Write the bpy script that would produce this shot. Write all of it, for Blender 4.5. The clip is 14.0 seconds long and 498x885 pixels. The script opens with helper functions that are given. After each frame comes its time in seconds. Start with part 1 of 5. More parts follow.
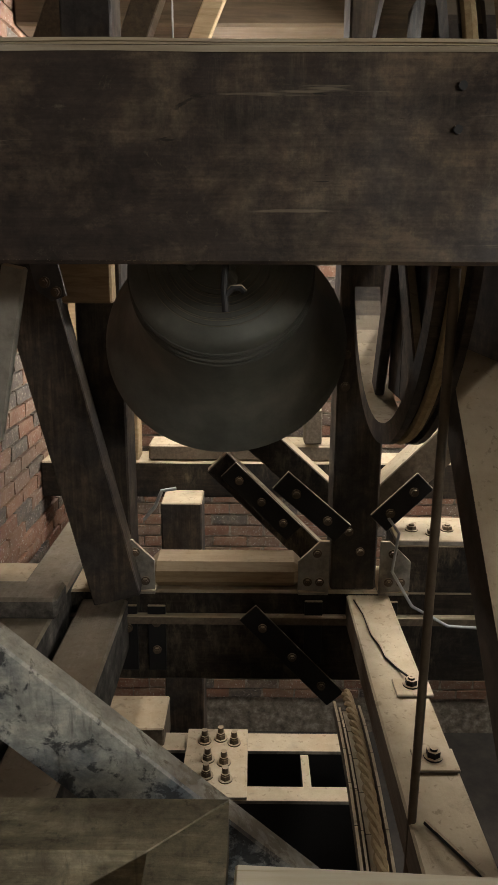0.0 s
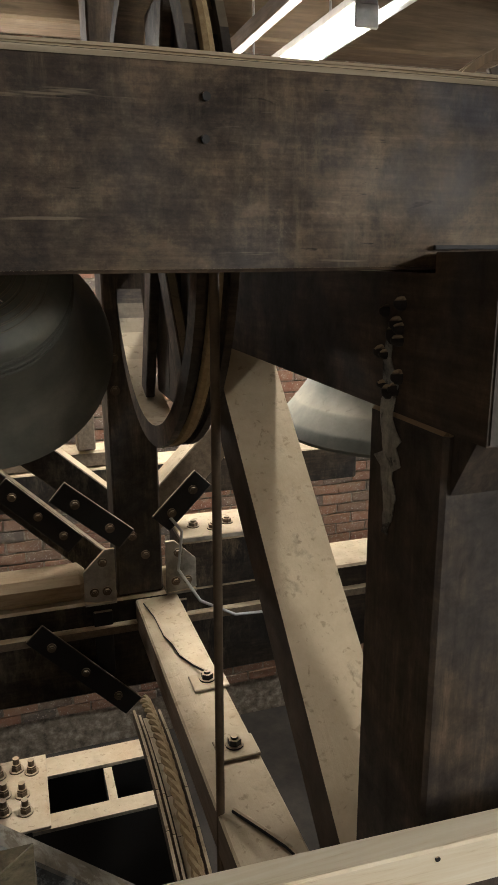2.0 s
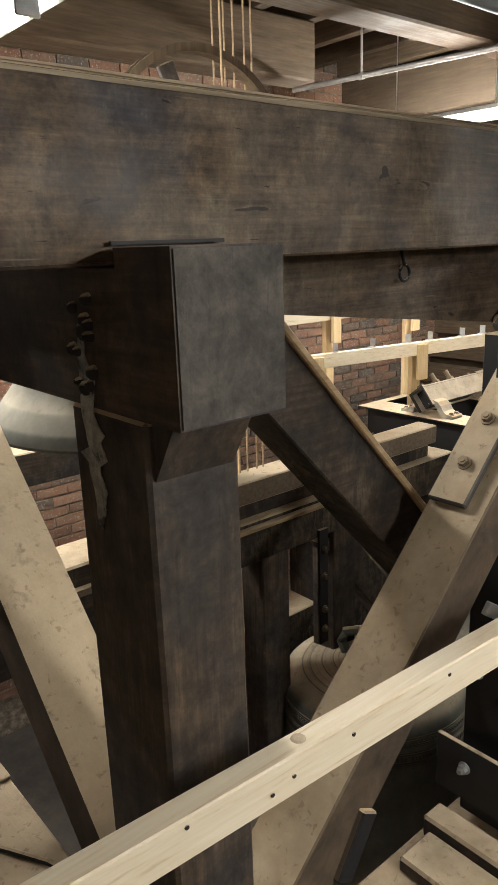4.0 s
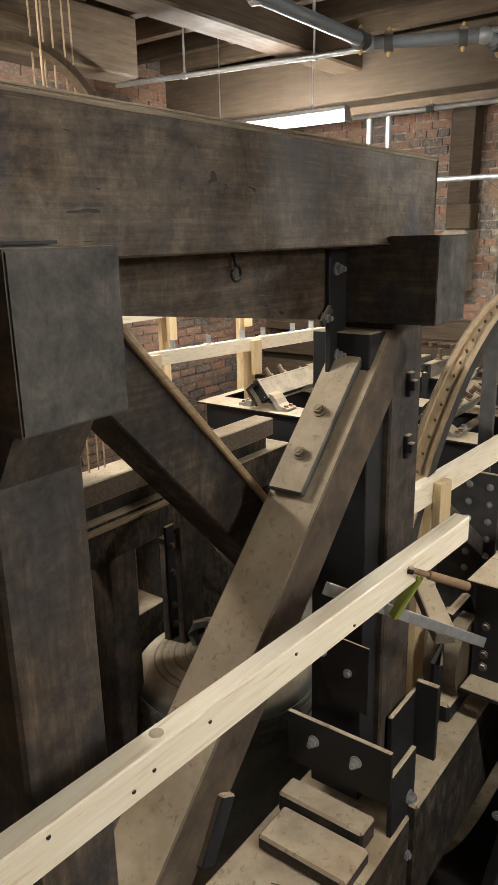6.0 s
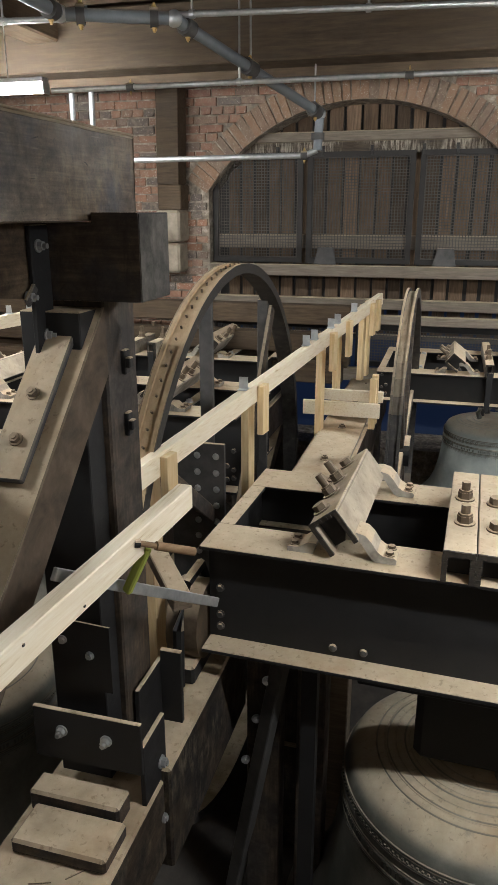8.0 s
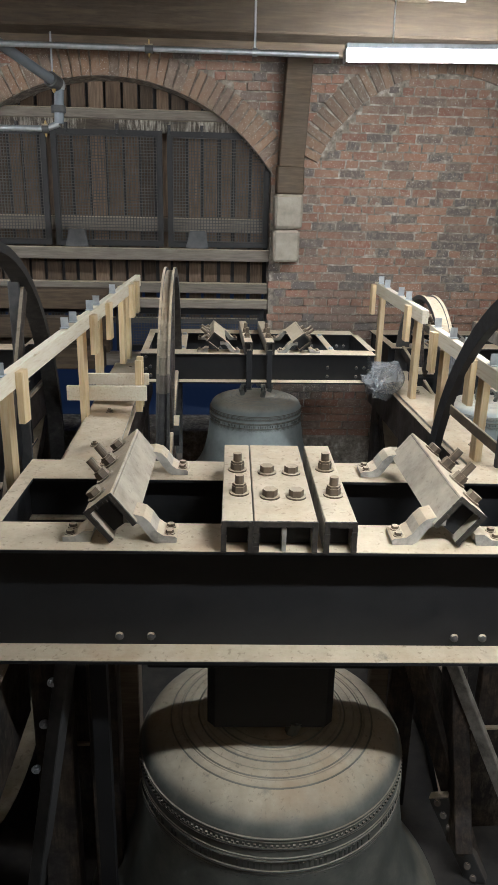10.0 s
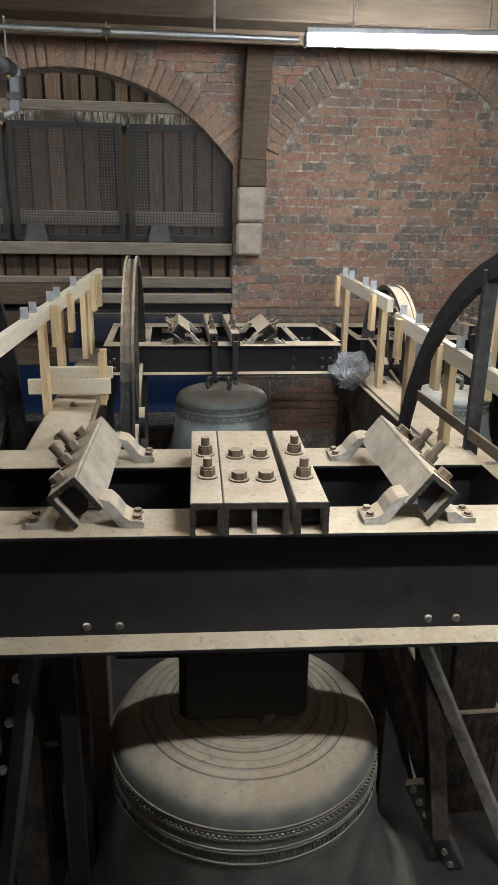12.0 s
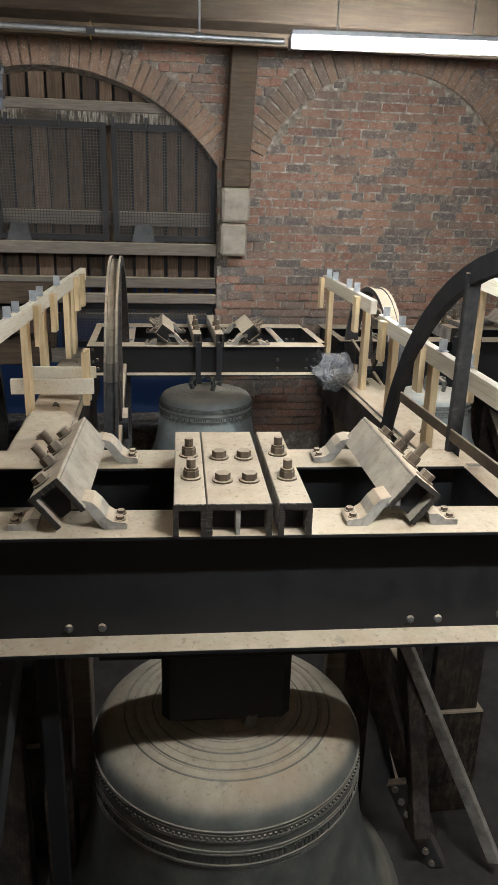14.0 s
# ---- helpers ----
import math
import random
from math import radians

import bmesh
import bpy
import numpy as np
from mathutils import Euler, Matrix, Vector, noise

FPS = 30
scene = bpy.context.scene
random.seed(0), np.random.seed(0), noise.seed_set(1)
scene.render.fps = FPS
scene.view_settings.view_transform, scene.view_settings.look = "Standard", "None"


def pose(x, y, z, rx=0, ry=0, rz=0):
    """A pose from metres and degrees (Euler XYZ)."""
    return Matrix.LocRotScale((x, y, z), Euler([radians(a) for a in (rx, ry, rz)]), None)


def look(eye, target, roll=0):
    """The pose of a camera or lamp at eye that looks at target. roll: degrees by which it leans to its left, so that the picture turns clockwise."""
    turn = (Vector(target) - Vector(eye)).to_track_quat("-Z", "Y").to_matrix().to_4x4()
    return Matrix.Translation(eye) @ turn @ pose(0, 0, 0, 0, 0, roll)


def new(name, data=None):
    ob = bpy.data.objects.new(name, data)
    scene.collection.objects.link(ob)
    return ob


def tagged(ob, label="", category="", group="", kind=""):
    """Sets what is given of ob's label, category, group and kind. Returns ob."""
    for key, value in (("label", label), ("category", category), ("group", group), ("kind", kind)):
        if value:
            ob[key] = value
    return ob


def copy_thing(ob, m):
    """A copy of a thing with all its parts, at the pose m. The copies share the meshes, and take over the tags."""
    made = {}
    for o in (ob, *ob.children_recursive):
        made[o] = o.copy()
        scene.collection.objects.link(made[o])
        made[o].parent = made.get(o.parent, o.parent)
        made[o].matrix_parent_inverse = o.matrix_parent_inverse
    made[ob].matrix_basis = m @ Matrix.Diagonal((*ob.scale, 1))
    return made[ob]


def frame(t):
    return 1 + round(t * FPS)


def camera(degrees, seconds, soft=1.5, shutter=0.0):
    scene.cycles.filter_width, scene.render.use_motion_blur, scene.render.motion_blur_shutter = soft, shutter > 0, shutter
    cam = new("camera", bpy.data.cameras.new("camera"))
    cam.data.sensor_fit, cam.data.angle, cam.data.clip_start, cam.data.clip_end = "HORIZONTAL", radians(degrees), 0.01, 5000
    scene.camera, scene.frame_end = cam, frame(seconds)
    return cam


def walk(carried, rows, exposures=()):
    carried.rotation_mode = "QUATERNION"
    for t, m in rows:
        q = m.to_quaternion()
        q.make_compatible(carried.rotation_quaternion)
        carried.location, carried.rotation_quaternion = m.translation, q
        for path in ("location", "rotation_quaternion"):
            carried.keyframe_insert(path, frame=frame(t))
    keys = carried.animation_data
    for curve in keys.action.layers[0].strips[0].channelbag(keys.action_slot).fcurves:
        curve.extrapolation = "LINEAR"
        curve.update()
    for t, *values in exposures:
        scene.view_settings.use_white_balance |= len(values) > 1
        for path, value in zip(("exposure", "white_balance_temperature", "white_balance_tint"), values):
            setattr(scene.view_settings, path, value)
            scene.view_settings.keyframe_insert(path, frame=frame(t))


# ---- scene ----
cam = camera(38.1, 14.0)
METRES, EYE, TILT, LEAN, TURN = 8.0, 1.5, 0.0, 0.0, 0.0
PATH = [
    (0, (-0.017, -0.009, 3.083), (-0.027, 1.929, 2.59), 0.3),
    (0.5, (-0.028, -0.008, 3.087), (-0.001, 1.932, 2.599), 0.3),
    (1, (-0.032, -0.003, 3.086), (0.094, 1.933, 2.601), 0.3),
    (1.5, (-0.032, 0.004, 3.089), (0.315, 1.913, 2.601), 0.1),
    (2, (-0.018, 0.006, 3.093), (0.583, 1.848, 2.596), -0.4),
    (2.5, (0.002, -0.002, 3.096), (0.824, 1.747, 2.579), -0.8),
    (3, (0.013, -0.014, 3.094), (1.019, 1.631, 2.565), -1.2),
    (3.2, (0.018, -0.018, 3.093), (1.08, 1.592, 2.564), -1.4),
    (5.3, (-0.01, -0.017, 3.108), (1.427, 1.266, 2.568), -1.6),
    (5.5, (-0.009, -0.022, 3.107), (1.454, 1.231, 2.567), -1.4),
    (6, (-0.01, -0.03, 3.108), (1.526, 1.125, 2.554), -1.2),
    (6.5, (-0.009, -0.039, 3.103), (1.613, 0.981, 2.529), -0.8),
    (7, (-0.008, -0.051, 3.102), (1.701, 0.801, 2.509), -0.3),
    (7.5, (0.0, -0.068, 3.102), (1.778, 0.617, 2.492), -0.1),
    (8, (0.006, -0.076, 3.1), (1.841, 0.435, 2.49), 0.0),
    (8.5, (0.013, -0.079, 3.104), (1.894, 0.214, 2.489), 0.4),
    (9, (0.023, -0.067, 3.105), (1.918, 0.036, 2.475), 1.0),
    (9.2, (0.031, -0.066, 3.102), (1.926, -0.023, 2.464), 1.2),
    (11.3, (0.092, -0.06, 2.961), (1.984, -0.269, 2.349), 0.9),
    (11.5, (0.094, -0.061, 2.96), (1.985, -0.269, 2.342), 0.9),
    (12, (0.09, -0.062, 2.963), (1.978, -0.273, 2.34), 1.0),
    (12.5, (0.085, -0.059, 2.965), (1.975, -0.268, 2.345), 1.2),
    (13, (0.082, -0.058, 2.965), (1.975, -0.254, 2.35), 1.3),
    (13.5, (0.084, -0.06, 2.969), (1.979, -0.243, 2.354), 1.2),
    (14, (0.089, -0.062, 2.966), (1.973, -0.318, 2.345), 1.6),
]
walk(cam, [(t, look(eye, target, roll)) for t, eye, target, roll in PATH], [(0.0, 0.02, 6450, 10), (1.5, 0.2, 6350, 10), (2.0, 0.38, 6400, 10), (2.5, 0.35, 6500, 10), (3.0, 0.47, 6550, 10), (5.5, 0.65, 6200, 10), (6.5, 0.5, 6400, 10), (7.5, 0.43, 6250, 10), (9.0, 0.42, 5450, 8), (14.0, 0.31, 5600, 9)])

# ---------------------------------------------------------------- light
world = bpy.data.worlds.new("dim_tower")
scene.world = world
world.use_nodes = True
bgn = world.node_tree.nodes["Background"]
bgn.inputs[0].default_value = (0.35, 0.45, 0.7, 1)
bgn.inputs[1].default_value = 0.25


# ---------------------------------------------------------------- materials
def node_mat(name):
    m = bpy.data.materials.new(name)
    m.use_nodes = True
    nt = m.node_tree
    return m, nt, nt.nodes["Principled BSDF"]


def ramp(nt, fac, stops):
    r = nt.nodes.new("ShaderNodeValToRGB")
    while len(r.color_ramp.elements) < len(stops):
        r.color_ramp.elements.new(0.5)
    for e, (p, c) in zip(r.color_ramp.elements, stops):
        e.position, e.color = p, (*c, 1)
    nt.links.new(fac, r.inputs[0])
    return r.outputs[0]


def noise_tex(nt, vec, scale, detail=6, rough=0.6, distort=0.0):
    n = nt.nodes.new("ShaderNodeTexNoise")
    n.inputs["Scale"].default_value = scale
    n.inputs["Detail"].default_value = detail
    n.inputs["Roughness"].default_value = rough
    n.inputs["Distortion"].default_value = distort
    nt.links.new(vec, n.inputs["Vector"])
    return n.outputs["Fac"]


def mapped(nt, scale=(1, 1, 1)):
    """Object coordinates, shifted by each object's own random number."""
    tc = nt.nodes.new("ShaderNodeTexCoord")
    oi = nt.nodes.new("ShaderNodeObjectInfo")
    add = nt.nodes.new("ShaderNodeVectorMath")
    add.operation = "MULTIPLY_ADD"
    comb = nt.nodes.new("ShaderNodeCombineXYZ")
    for i in range(3):
        nt.links.new(oi.outputs["Random"], comb.inputs[i])
    add.inputs[1].default_value = (7.3, 11.1, 5.7)
    nt.links.new(comb.outputs[0], add.inputs[0])
    nt.links.new(tc.outputs["Object"], add.inputs[2])
    mp = nt.nodes.new("ShaderNodeMapping")
    mp.inputs["Scale"].default_value = scale
    nt.links.new(add.outputs[0], mp.inputs["Vector"])
    return mp.outputs[0], oi.outputs["Random"]


def math_node(nt, op, a, b=None, clamp=False):
    n = nt.nodes.new("ShaderNodeMath")
    n.operation, n.use_clamp = op, clamp
    for i, v in enumerate((a, b)):
        if v is None:
            continue
        if isinstance(v, (int, float)):
            n.inputs[i].default_value = v
        else:
            nt.links.new(v, n.inputs[i])
    return n.outputs[0]


def mix(nt, fac, a, b, mode="MIX"):
    n = nt.nodes.new("ShaderNodeMix")
    n.data_type, n.blend_type = "RGBA", mode
    if isinstance(fac, (int, float)):
        n.inputs[0].default_value = fac
    else:
        nt.links.new(fac, n.inputs[0])
    for i, v in ((6, a), (7, b)):
        if isinstance(v, tuple):
            n.inputs[i].default_value = (*v, 1)
        else:
            nt.links.new(v, n.inputs[i])
    return n.outputs[2]


DUST = ((0.47, 0.375, 0.25), (0.6, 0.495, 0.35))


def dusted(nt, col, vec, amount=1.0, low=0.45, high=0.8):
    """Settled dust: lies on faces that look up, in uneven patches."""
    geo = nt.nodes.new("ShaderNodeNewGeometry")
    sep = nt.nodes.new("ShaderNodeSeparateXYZ")
    nt.links.new(geo.outputs["Normal"], sep.inputs[0])
    mr = nt.nodes.new("ShaderNodeMapRange")
    mr.inputs[1].default_value, mr.inputs[2].default_value = low, high
    nt.links.new(sep.outputs[2], mr.inputs[0])
    patch = noise_tex(nt, vec, 5, 9, 0.62)
    patch = math_node(nt, "MULTIPLY_ADD", patch, 1.2)
    nt.nodes[-1].inputs[2].default_value = 0.32
    f = math_node(nt, "MULTIPLY", mr.outputs[0], patch, True)
    f = math_node(nt, "MULTIPLY", f, amount, True)
    d = ramp(nt, noise_tex(nt, vec, 14, 10, 0.7), [(0.3, DUST[0]), (0.7, DUST[1])])
    specks = ramp(nt, noise_tex(nt, vec, 52, 4, 0.55, 0.4), [(0.6, (0, 0, 0)), (0.68, (0.5, 0.5, 0.5))])
    d = mix(nt, specks, d, (0.2, 0.145, 0.088))
    scuffs = ramp(nt, noise_tex(nt, vec, 27, 11, 0.8, 0.9), [(0.6, (0, 0, 0)), (0.74, (0.3, 0.3, 0.3))])
    d = mix(nt, scuffs, d, (0.11, 0.085, 0.058))
    rust = ramp(nt, noise_tex(nt, vec, 2.6, 8, 0.66), [(0.5, (0, 0, 0)), (0.68, (0.55, 0.55, 0.55))])
    d = mix(nt, rust, d, (0.4, 0.265, 0.145))
    worn = ramp(nt, noise_tex(nt, vec, 9, 8, 0.7, 0.3), [(0.6, (1, 1, 1)), (0.72, (0.5, 0.5, 0.5))])
    f = math_node(nt, "MULTIPLY", f, worn)
    return mix(nt, f, col, d), f


def bumped(nt, bsdf, h, strength=0.3, dist=0.004):
    b = nt.nodes.new("ShaderNodeBump")
    b.inputs["Strength"].default_value = strength
    b.inputs["Distance"].default_value = dist
    nt.links.new(h, b.inputs["Height"])
    nt.links.new(b.outputs[0], bsdf.inputs["Normal"])


def timber(name, stops, grain=(3, 3, 40), rough=0.6, dust=1.0, stain=None, bump=0.14, streak=None, vary=0.18, chips=None, grime=None, drip=(0.12, 0.098, 0.068)):
    m, nt, bs = node_mat(name)
    vec, rnd = mapped(nt, grain)
    wide, _ = mapped(nt)
    g = noise_tex(nt, vec, 2.2, 9, 0.65, 0.4)
    col = ramp(nt, g, stops)
    blot = noise_tex(nt, wide, 5, 7, 0.65)
    if stain:
        col = mix(nt, ramp(nt, blot, [(0.44, (0, 0, 0)), (0.58, (0.9, 0.9, 0.9))]), col, stain)
    if streak:
        sv, _ = mapped(nt, streak)
        st = noise_tex(nt, sv, 2.0, 8, 0.75, 0.2)
        keep = math_node(nt, "MULTIPLY", ramp(nt, st, [(0.46, (0, 0, 0)), (0.62, (1, 1, 1))]), ramp(nt, noise_tex(nt, wide, 3.0, 4), [(0.4, (0, 0, 0)), (0.6, (0.9, 0.9, 0.9))]))
        col = mix(nt, keep, col, drip)
    if grime:
        # black grime along one stretch of the timber, broken up by the blotches
        tc = nt.nodes.new("ShaderNodeTexCoord")
        sp = nt.nodes.new("ShaderNodeSeparateXYZ")
        nt.links.new(tc.outputs["Object"], sp.inputs[0])
        mr = nt.nodes.new("ShaderNodeMapRange")
        mr.inputs[1].default_value, mr.inputs[2].default_value = grime
        mr.inputs[3].default_value, mr.inputs[4].default_value = 0.2, -0.12
        nt.links.new(sp.outputs[0], mr.inputs[0])
        dv, _ = mapped(nt, (4.2, 5, 5.5))
        where = math_node(nt, "ADD", noise_tex(nt, dv, 2.0, 12, 0.74, 0.12), mr.outputs[0])
        col = mix(nt, ramp(nt, where, [(0.47, (0, 0, 0)), (0.66, (0.9, 0.9, 0.9))]), col, (0.02, 0.014, 0.0125))
        blue = noise_tex(nt, wide, 2.3, 6, 0.6)
        col = mix(nt, ramp(nt, blue, [(0.58, (0, 0, 0)), (0.68, (0.75, 0.75, 0.75))]), col, (0.042, 0.046, 0.062))
        fine, _ = mapped(nt, (3, 55, 55))
        col = mix(nt, 0.6, col, ramp(nt, noise_tex(nt, fine, 3.0, 6, 0.7), [(0.3, (0.55, 0.55, 0.55)), (0.7, (1.5, 1.45, 1.35))]), "MULTIPLY")
        col = mix(nt, ramp(nt, noise_tex(nt, wide, 38, 10, 0.8, 0.3), [(0.56, (0, 0, 0)), (0.7, (0.6, 0.6, 0.6))]), col, (0.012, 0.010, 0.009))
        col = mix(nt, ramp(nt, noise_tex(nt, wide, 21, 10, 0.78, 0.8), [(0.6, (0, 0, 0)), (0.7, (0.5, 0.5, 0.5))]), col, (0.15, 0.125, 0.085))
        gouge, _ = mapped(nt, (5, 9, 22))
        col = mix(nt, ramp(nt, noise_tex(nt, gouge, 1.6, 4, 0.5, 1.6), [(0.69, (0, 0, 0)), (0.71, (0.85, 0.85, 0.85))]), col, (0.012, 0.009, 0.007))
        run, _ = mapped(nt, (30, 30, 3.2))
        runs = math_node(nt, "MULTIPLY", ramp(nt, noise_tex(nt, run, 2.0, 8, 0.72, 0.15), [(0.5, (0, 0, 0)), (0.64, (0.6, 0.6, 0.6))]), ramp(nt, noise_tex(nt, wide, 3.4, 5, 0.6), [(0.5, (0, 0, 0)), (0.62, (0.8, 0.8, 0.8))]))
        col = mix(nt, runs, col, (0.125, 0.102, 0.068))
        mottle = noise_tex(nt, wide, 12, 13, 0.78, 0.25)
        col = mix(nt, 0.85, col, ramp(nt, mottle, [(0.36, (0.35, 0.34, 0.36)), (0.5, (0.95, 0.95, 0.95)), (0.64, (1.7, 1.65, 1.5))]), "MULTIPLY")
        scratch, _ = mapped(nt, (1.2, 26, 26))
        col = mix(nt, ramp(nt, noise_tex(nt, scratch, 3.0, 5, 0.55), [(0.66, (0, 0, 0)), (0.7, (0.5, 0.5, 0.5))]), col, (0.19, 0.155, 0.11))
    if chips:
        spots = noise_tex(nt, wide, 26, 9, 0.68, 0.5)
        area = math_node(nt, "ADD", spots, math_node(nt, "MULTIPLY", math_node(nt, "SUBTRACT", blot, 0.47), 0.6))
        col = mix(nt, ramp(nt, area, [(0.525, (0, 0, 0)), (0.6, (0.9, 0.9, 0.9))]), col, chips)
    if stain and not grime:
        spots = noise_tex(nt, wide, 15, 12, 0.76, 0.3)
        col = mix(nt, 0.8, col, ramp(nt, spots, [(0.36, (0.45, 0.44, 0.44)), (0.5, (1, 1, 1)), (0.64, (1.7, 1.66, 1.6))]), "MULTIPLY")
        drips, _ = mapped(nt, (34, 34, 4))
        col = mix(nt, ramp(nt, noise_tex(nt, drips, 1.6, 7, 0.7, 0.2), [(0.56, (0, 0, 0)), (0.7, (0.55, 0.55, 0.55))]), col, (0.013, 0.011, 0.010))
    tone = ramp(nt, rnd, [(0, (1 - vary,) * 3), (1, (1 + vary, 1 + vary * 0.93, 1 + vary * 0.88))])
    col = mix(nt, 1.0, col, tone, "MULTIPLY")
    f = None
    if dust:
        col, f = dusted(nt, col, wide, dust)
    nt.links.new(col, bs.inputs["Base Color"])
    rr = ramp(nt, blot, [(0.35, (rough - 0.12,) * 3), (0.65, (min(1, rough + 0.2),) * 3)])
    nt.links.new(mix(nt, f, rr, (0.95, 0.95, 0.95)) if f else rr, bs.inputs["Roughness"])
    bs.inputs["Specular IOR Level"].default_value = 0.3
    h = math_node(nt, "MULTIPLY_ADD", noise_tex(nt, wide, 140, 3), 0.35)
    nt.links.new(g, nt.nodes[-1].inputs[2])
    bumped(nt, bs, h, bump)
    return m


def metal(name, stops, rough=0.5, metallic=0.6, dust=1.0, scale=14, bump=0.2, low=0.45, high=0.8):
    m, nt, bs = node_mat(name)
    vec, rnd = mapped(nt)
    g = noise_tex(nt, vec, scale, 8, 0.68)
    col = ramp(nt, g, stops)
    f = None
    if dust:
        col, f = dusted(nt, col, vec, dust, low, high)
        nt.links.new(math_node(nt, "MULTIPLY", math_node(nt, "SUBTRACT", 1.0, f), metallic), bs.inputs["Metallic"])
    else:
        bs.inputs["Metallic"].default_value = metallic
    nt.links.new(col, bs.inputs["Base Color"])
    rr = ramp(nt, g, [(0.3, (rough,) * 3), (0.7, (min(1, rough + 0.25),) * 3)])
    nt.links.new(mix(nt, f, rr, (0.95, 0.95, 0.95)) if f else rr, bs.inputs["Roughness"])
    bumped(nt, bs, noise_tex(nt, vec, 120, 5), bump, 0.002)
    return m


def glow(name, col, power):
    m, nt, bs = node_mat(name)
    bs.inputs["Emission Color"].default_value = (*col, 1)
    bs.inputs["Emission Strength"].default_value = power
    return m


def brick_mat(name, a, b, c, d):
    m, nt, bs = node_mat(name)
    vec, rnd = mapped(nt)
    geo = nt.nodes.new("ShaderNodeNewGeometry")
    both = math_node(nt, "FRACT", math_node(nt, "ADD", rnd, geo.outputs["Random Per Island"]))
    col = ramp(nt, both, [(0, a), (0.4, b), (0.72, c), (0.86, d), (1, d)])
    spots = noise_tex(nt, vec, 22, 8, 0.7)
    col = mix(nt, ramp(nt, spots, [(0.47, (0, 0, 0)), (0.7, (0.65, 0.65, 0.65))]), col, (0.36, 0.285, 0.215))
    fleck = noise_tex(nt, vec, 95, 3, 0.5)
    col = mix(nt, ramp(nt, fleck, [(0.62, (0, 0, 0)), (0.68, (0.85, 0.85, 0.85))]), col, (0.55, 0.5, 0.43))
    soot = noise_tex(nt, vec, 1.6, 5, 0.6)
    col = mix(nt, ramp(nt, soot, [(0.42, (0, 0, 0)), (0.7, (0.5, 0.5, 0.5))]), col, (0.085, 0.066, 0.052))
    nt.links.new(col, bs.inputs["Base Color"])
    bs.inputs["Roughness"].default_value = 0.92
    bumped(nt, bs, noise_tex(nt, vec, 70, 8, 0.7), 0.5, 0.006)
    return m


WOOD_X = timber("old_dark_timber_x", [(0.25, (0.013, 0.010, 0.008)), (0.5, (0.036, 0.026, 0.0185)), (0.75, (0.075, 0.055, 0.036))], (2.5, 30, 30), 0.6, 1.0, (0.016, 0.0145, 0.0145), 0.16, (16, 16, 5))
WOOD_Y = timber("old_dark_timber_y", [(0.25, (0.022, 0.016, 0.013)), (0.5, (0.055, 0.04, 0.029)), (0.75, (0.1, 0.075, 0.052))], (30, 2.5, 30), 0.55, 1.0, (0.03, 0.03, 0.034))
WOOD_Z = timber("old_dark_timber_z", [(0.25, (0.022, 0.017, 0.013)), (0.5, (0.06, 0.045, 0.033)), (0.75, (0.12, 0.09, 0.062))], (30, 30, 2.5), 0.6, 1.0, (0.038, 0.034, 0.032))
PINE = timber("fresh_pine", [(0.3, (0.52, 0.41, 0.25)), (0.42, (0.70, 0.61, 0.45)), (0.75, (0.79, 0.73, 0.6))], (2, 45, 45), 0.6, 0.0, None, 0.12)
CEIL_WOOD = timber("brown_ceiling_timber", [(0.2, (0.034, 0.0235, 0.014)), (0.5, (0.073, 0.051, 0.031)), (0.8, (0.12, 0.086, 0.054))], (25, 2, 25), 0.75, 0.0)
CEIL_WOOD_X = timber("brown_ceiling_beam", [(0.2, (0.05, 0.034, 0.02)), (0.5, (0.105, 0.073, 0.044)), (0.8, (0.17, 0.122, 0.076))], (2, 25, 25), 0.75, 0.0)
LOUVRE_WOOD = timber("brown_board", [(0.2, (0.05, 0.034, 0.022)), (0.5, (0.105, 0.072, 0.046)), (0.8, (0.175, 0.125, 0.08))], (30, 30, 2.5), 0.8, 0.5, vary=0.5)
PAINTED = timber("pale_flaking_timber", [(0.2, (0.16, 0.18, 0.17)), (0.45, (0.33, 0.34, 0.31)), (0.75, (0.52, 0.5, 0.43))], (5, 5, 16), 0.7, 0.4, (0.11, 0.13, 0.15), 0.3, chips=(0.035, 0.038, 0.042))
DUSTY_WOOD = timber("dust_caked_timber", [(0.2, (0.09, 0.07, 0.05)), (0.5, (0.16, 0.125, 0.09)), (0.8, (0.24, 0.19, 0.14))], (30, 2.5, 30), 0.8, 1.4, None, 0.25)
PINE_OLD = timber("worn_pale_wood", [(0.2, (0.22, 0.15, 0.08)), (0.5, (0.36, 0.26, 0.15)), (0.8, (0.5, 0.38, 0.24))], (4, 30, 30), 0.7, 0.5, None, 0.2)
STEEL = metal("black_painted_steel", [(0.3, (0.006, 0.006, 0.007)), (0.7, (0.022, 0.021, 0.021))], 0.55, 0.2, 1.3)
STEEL_GREY = metal("grey_worn_steel", [(0.3, (0.05, 0.05, 0.05)), (0.7, (0.12, 0.115, 0.11))], 0.5, 0.4, 1.2)
BOLT = metal("rusty_bolt_steel", [(0.3, (0.06, 0.045, 0.032)), (0.7, (0.2, 0.15, 0.1))], 0.5, 0.5, 0.8)
GALV = metal("galvanised_pipe", [(0.3, (0.38, 0.4, 0.41)), (0.7, (0.6, 0.61, 0.61))], 0.35, 0.85, 0.0, 30, 0.05)
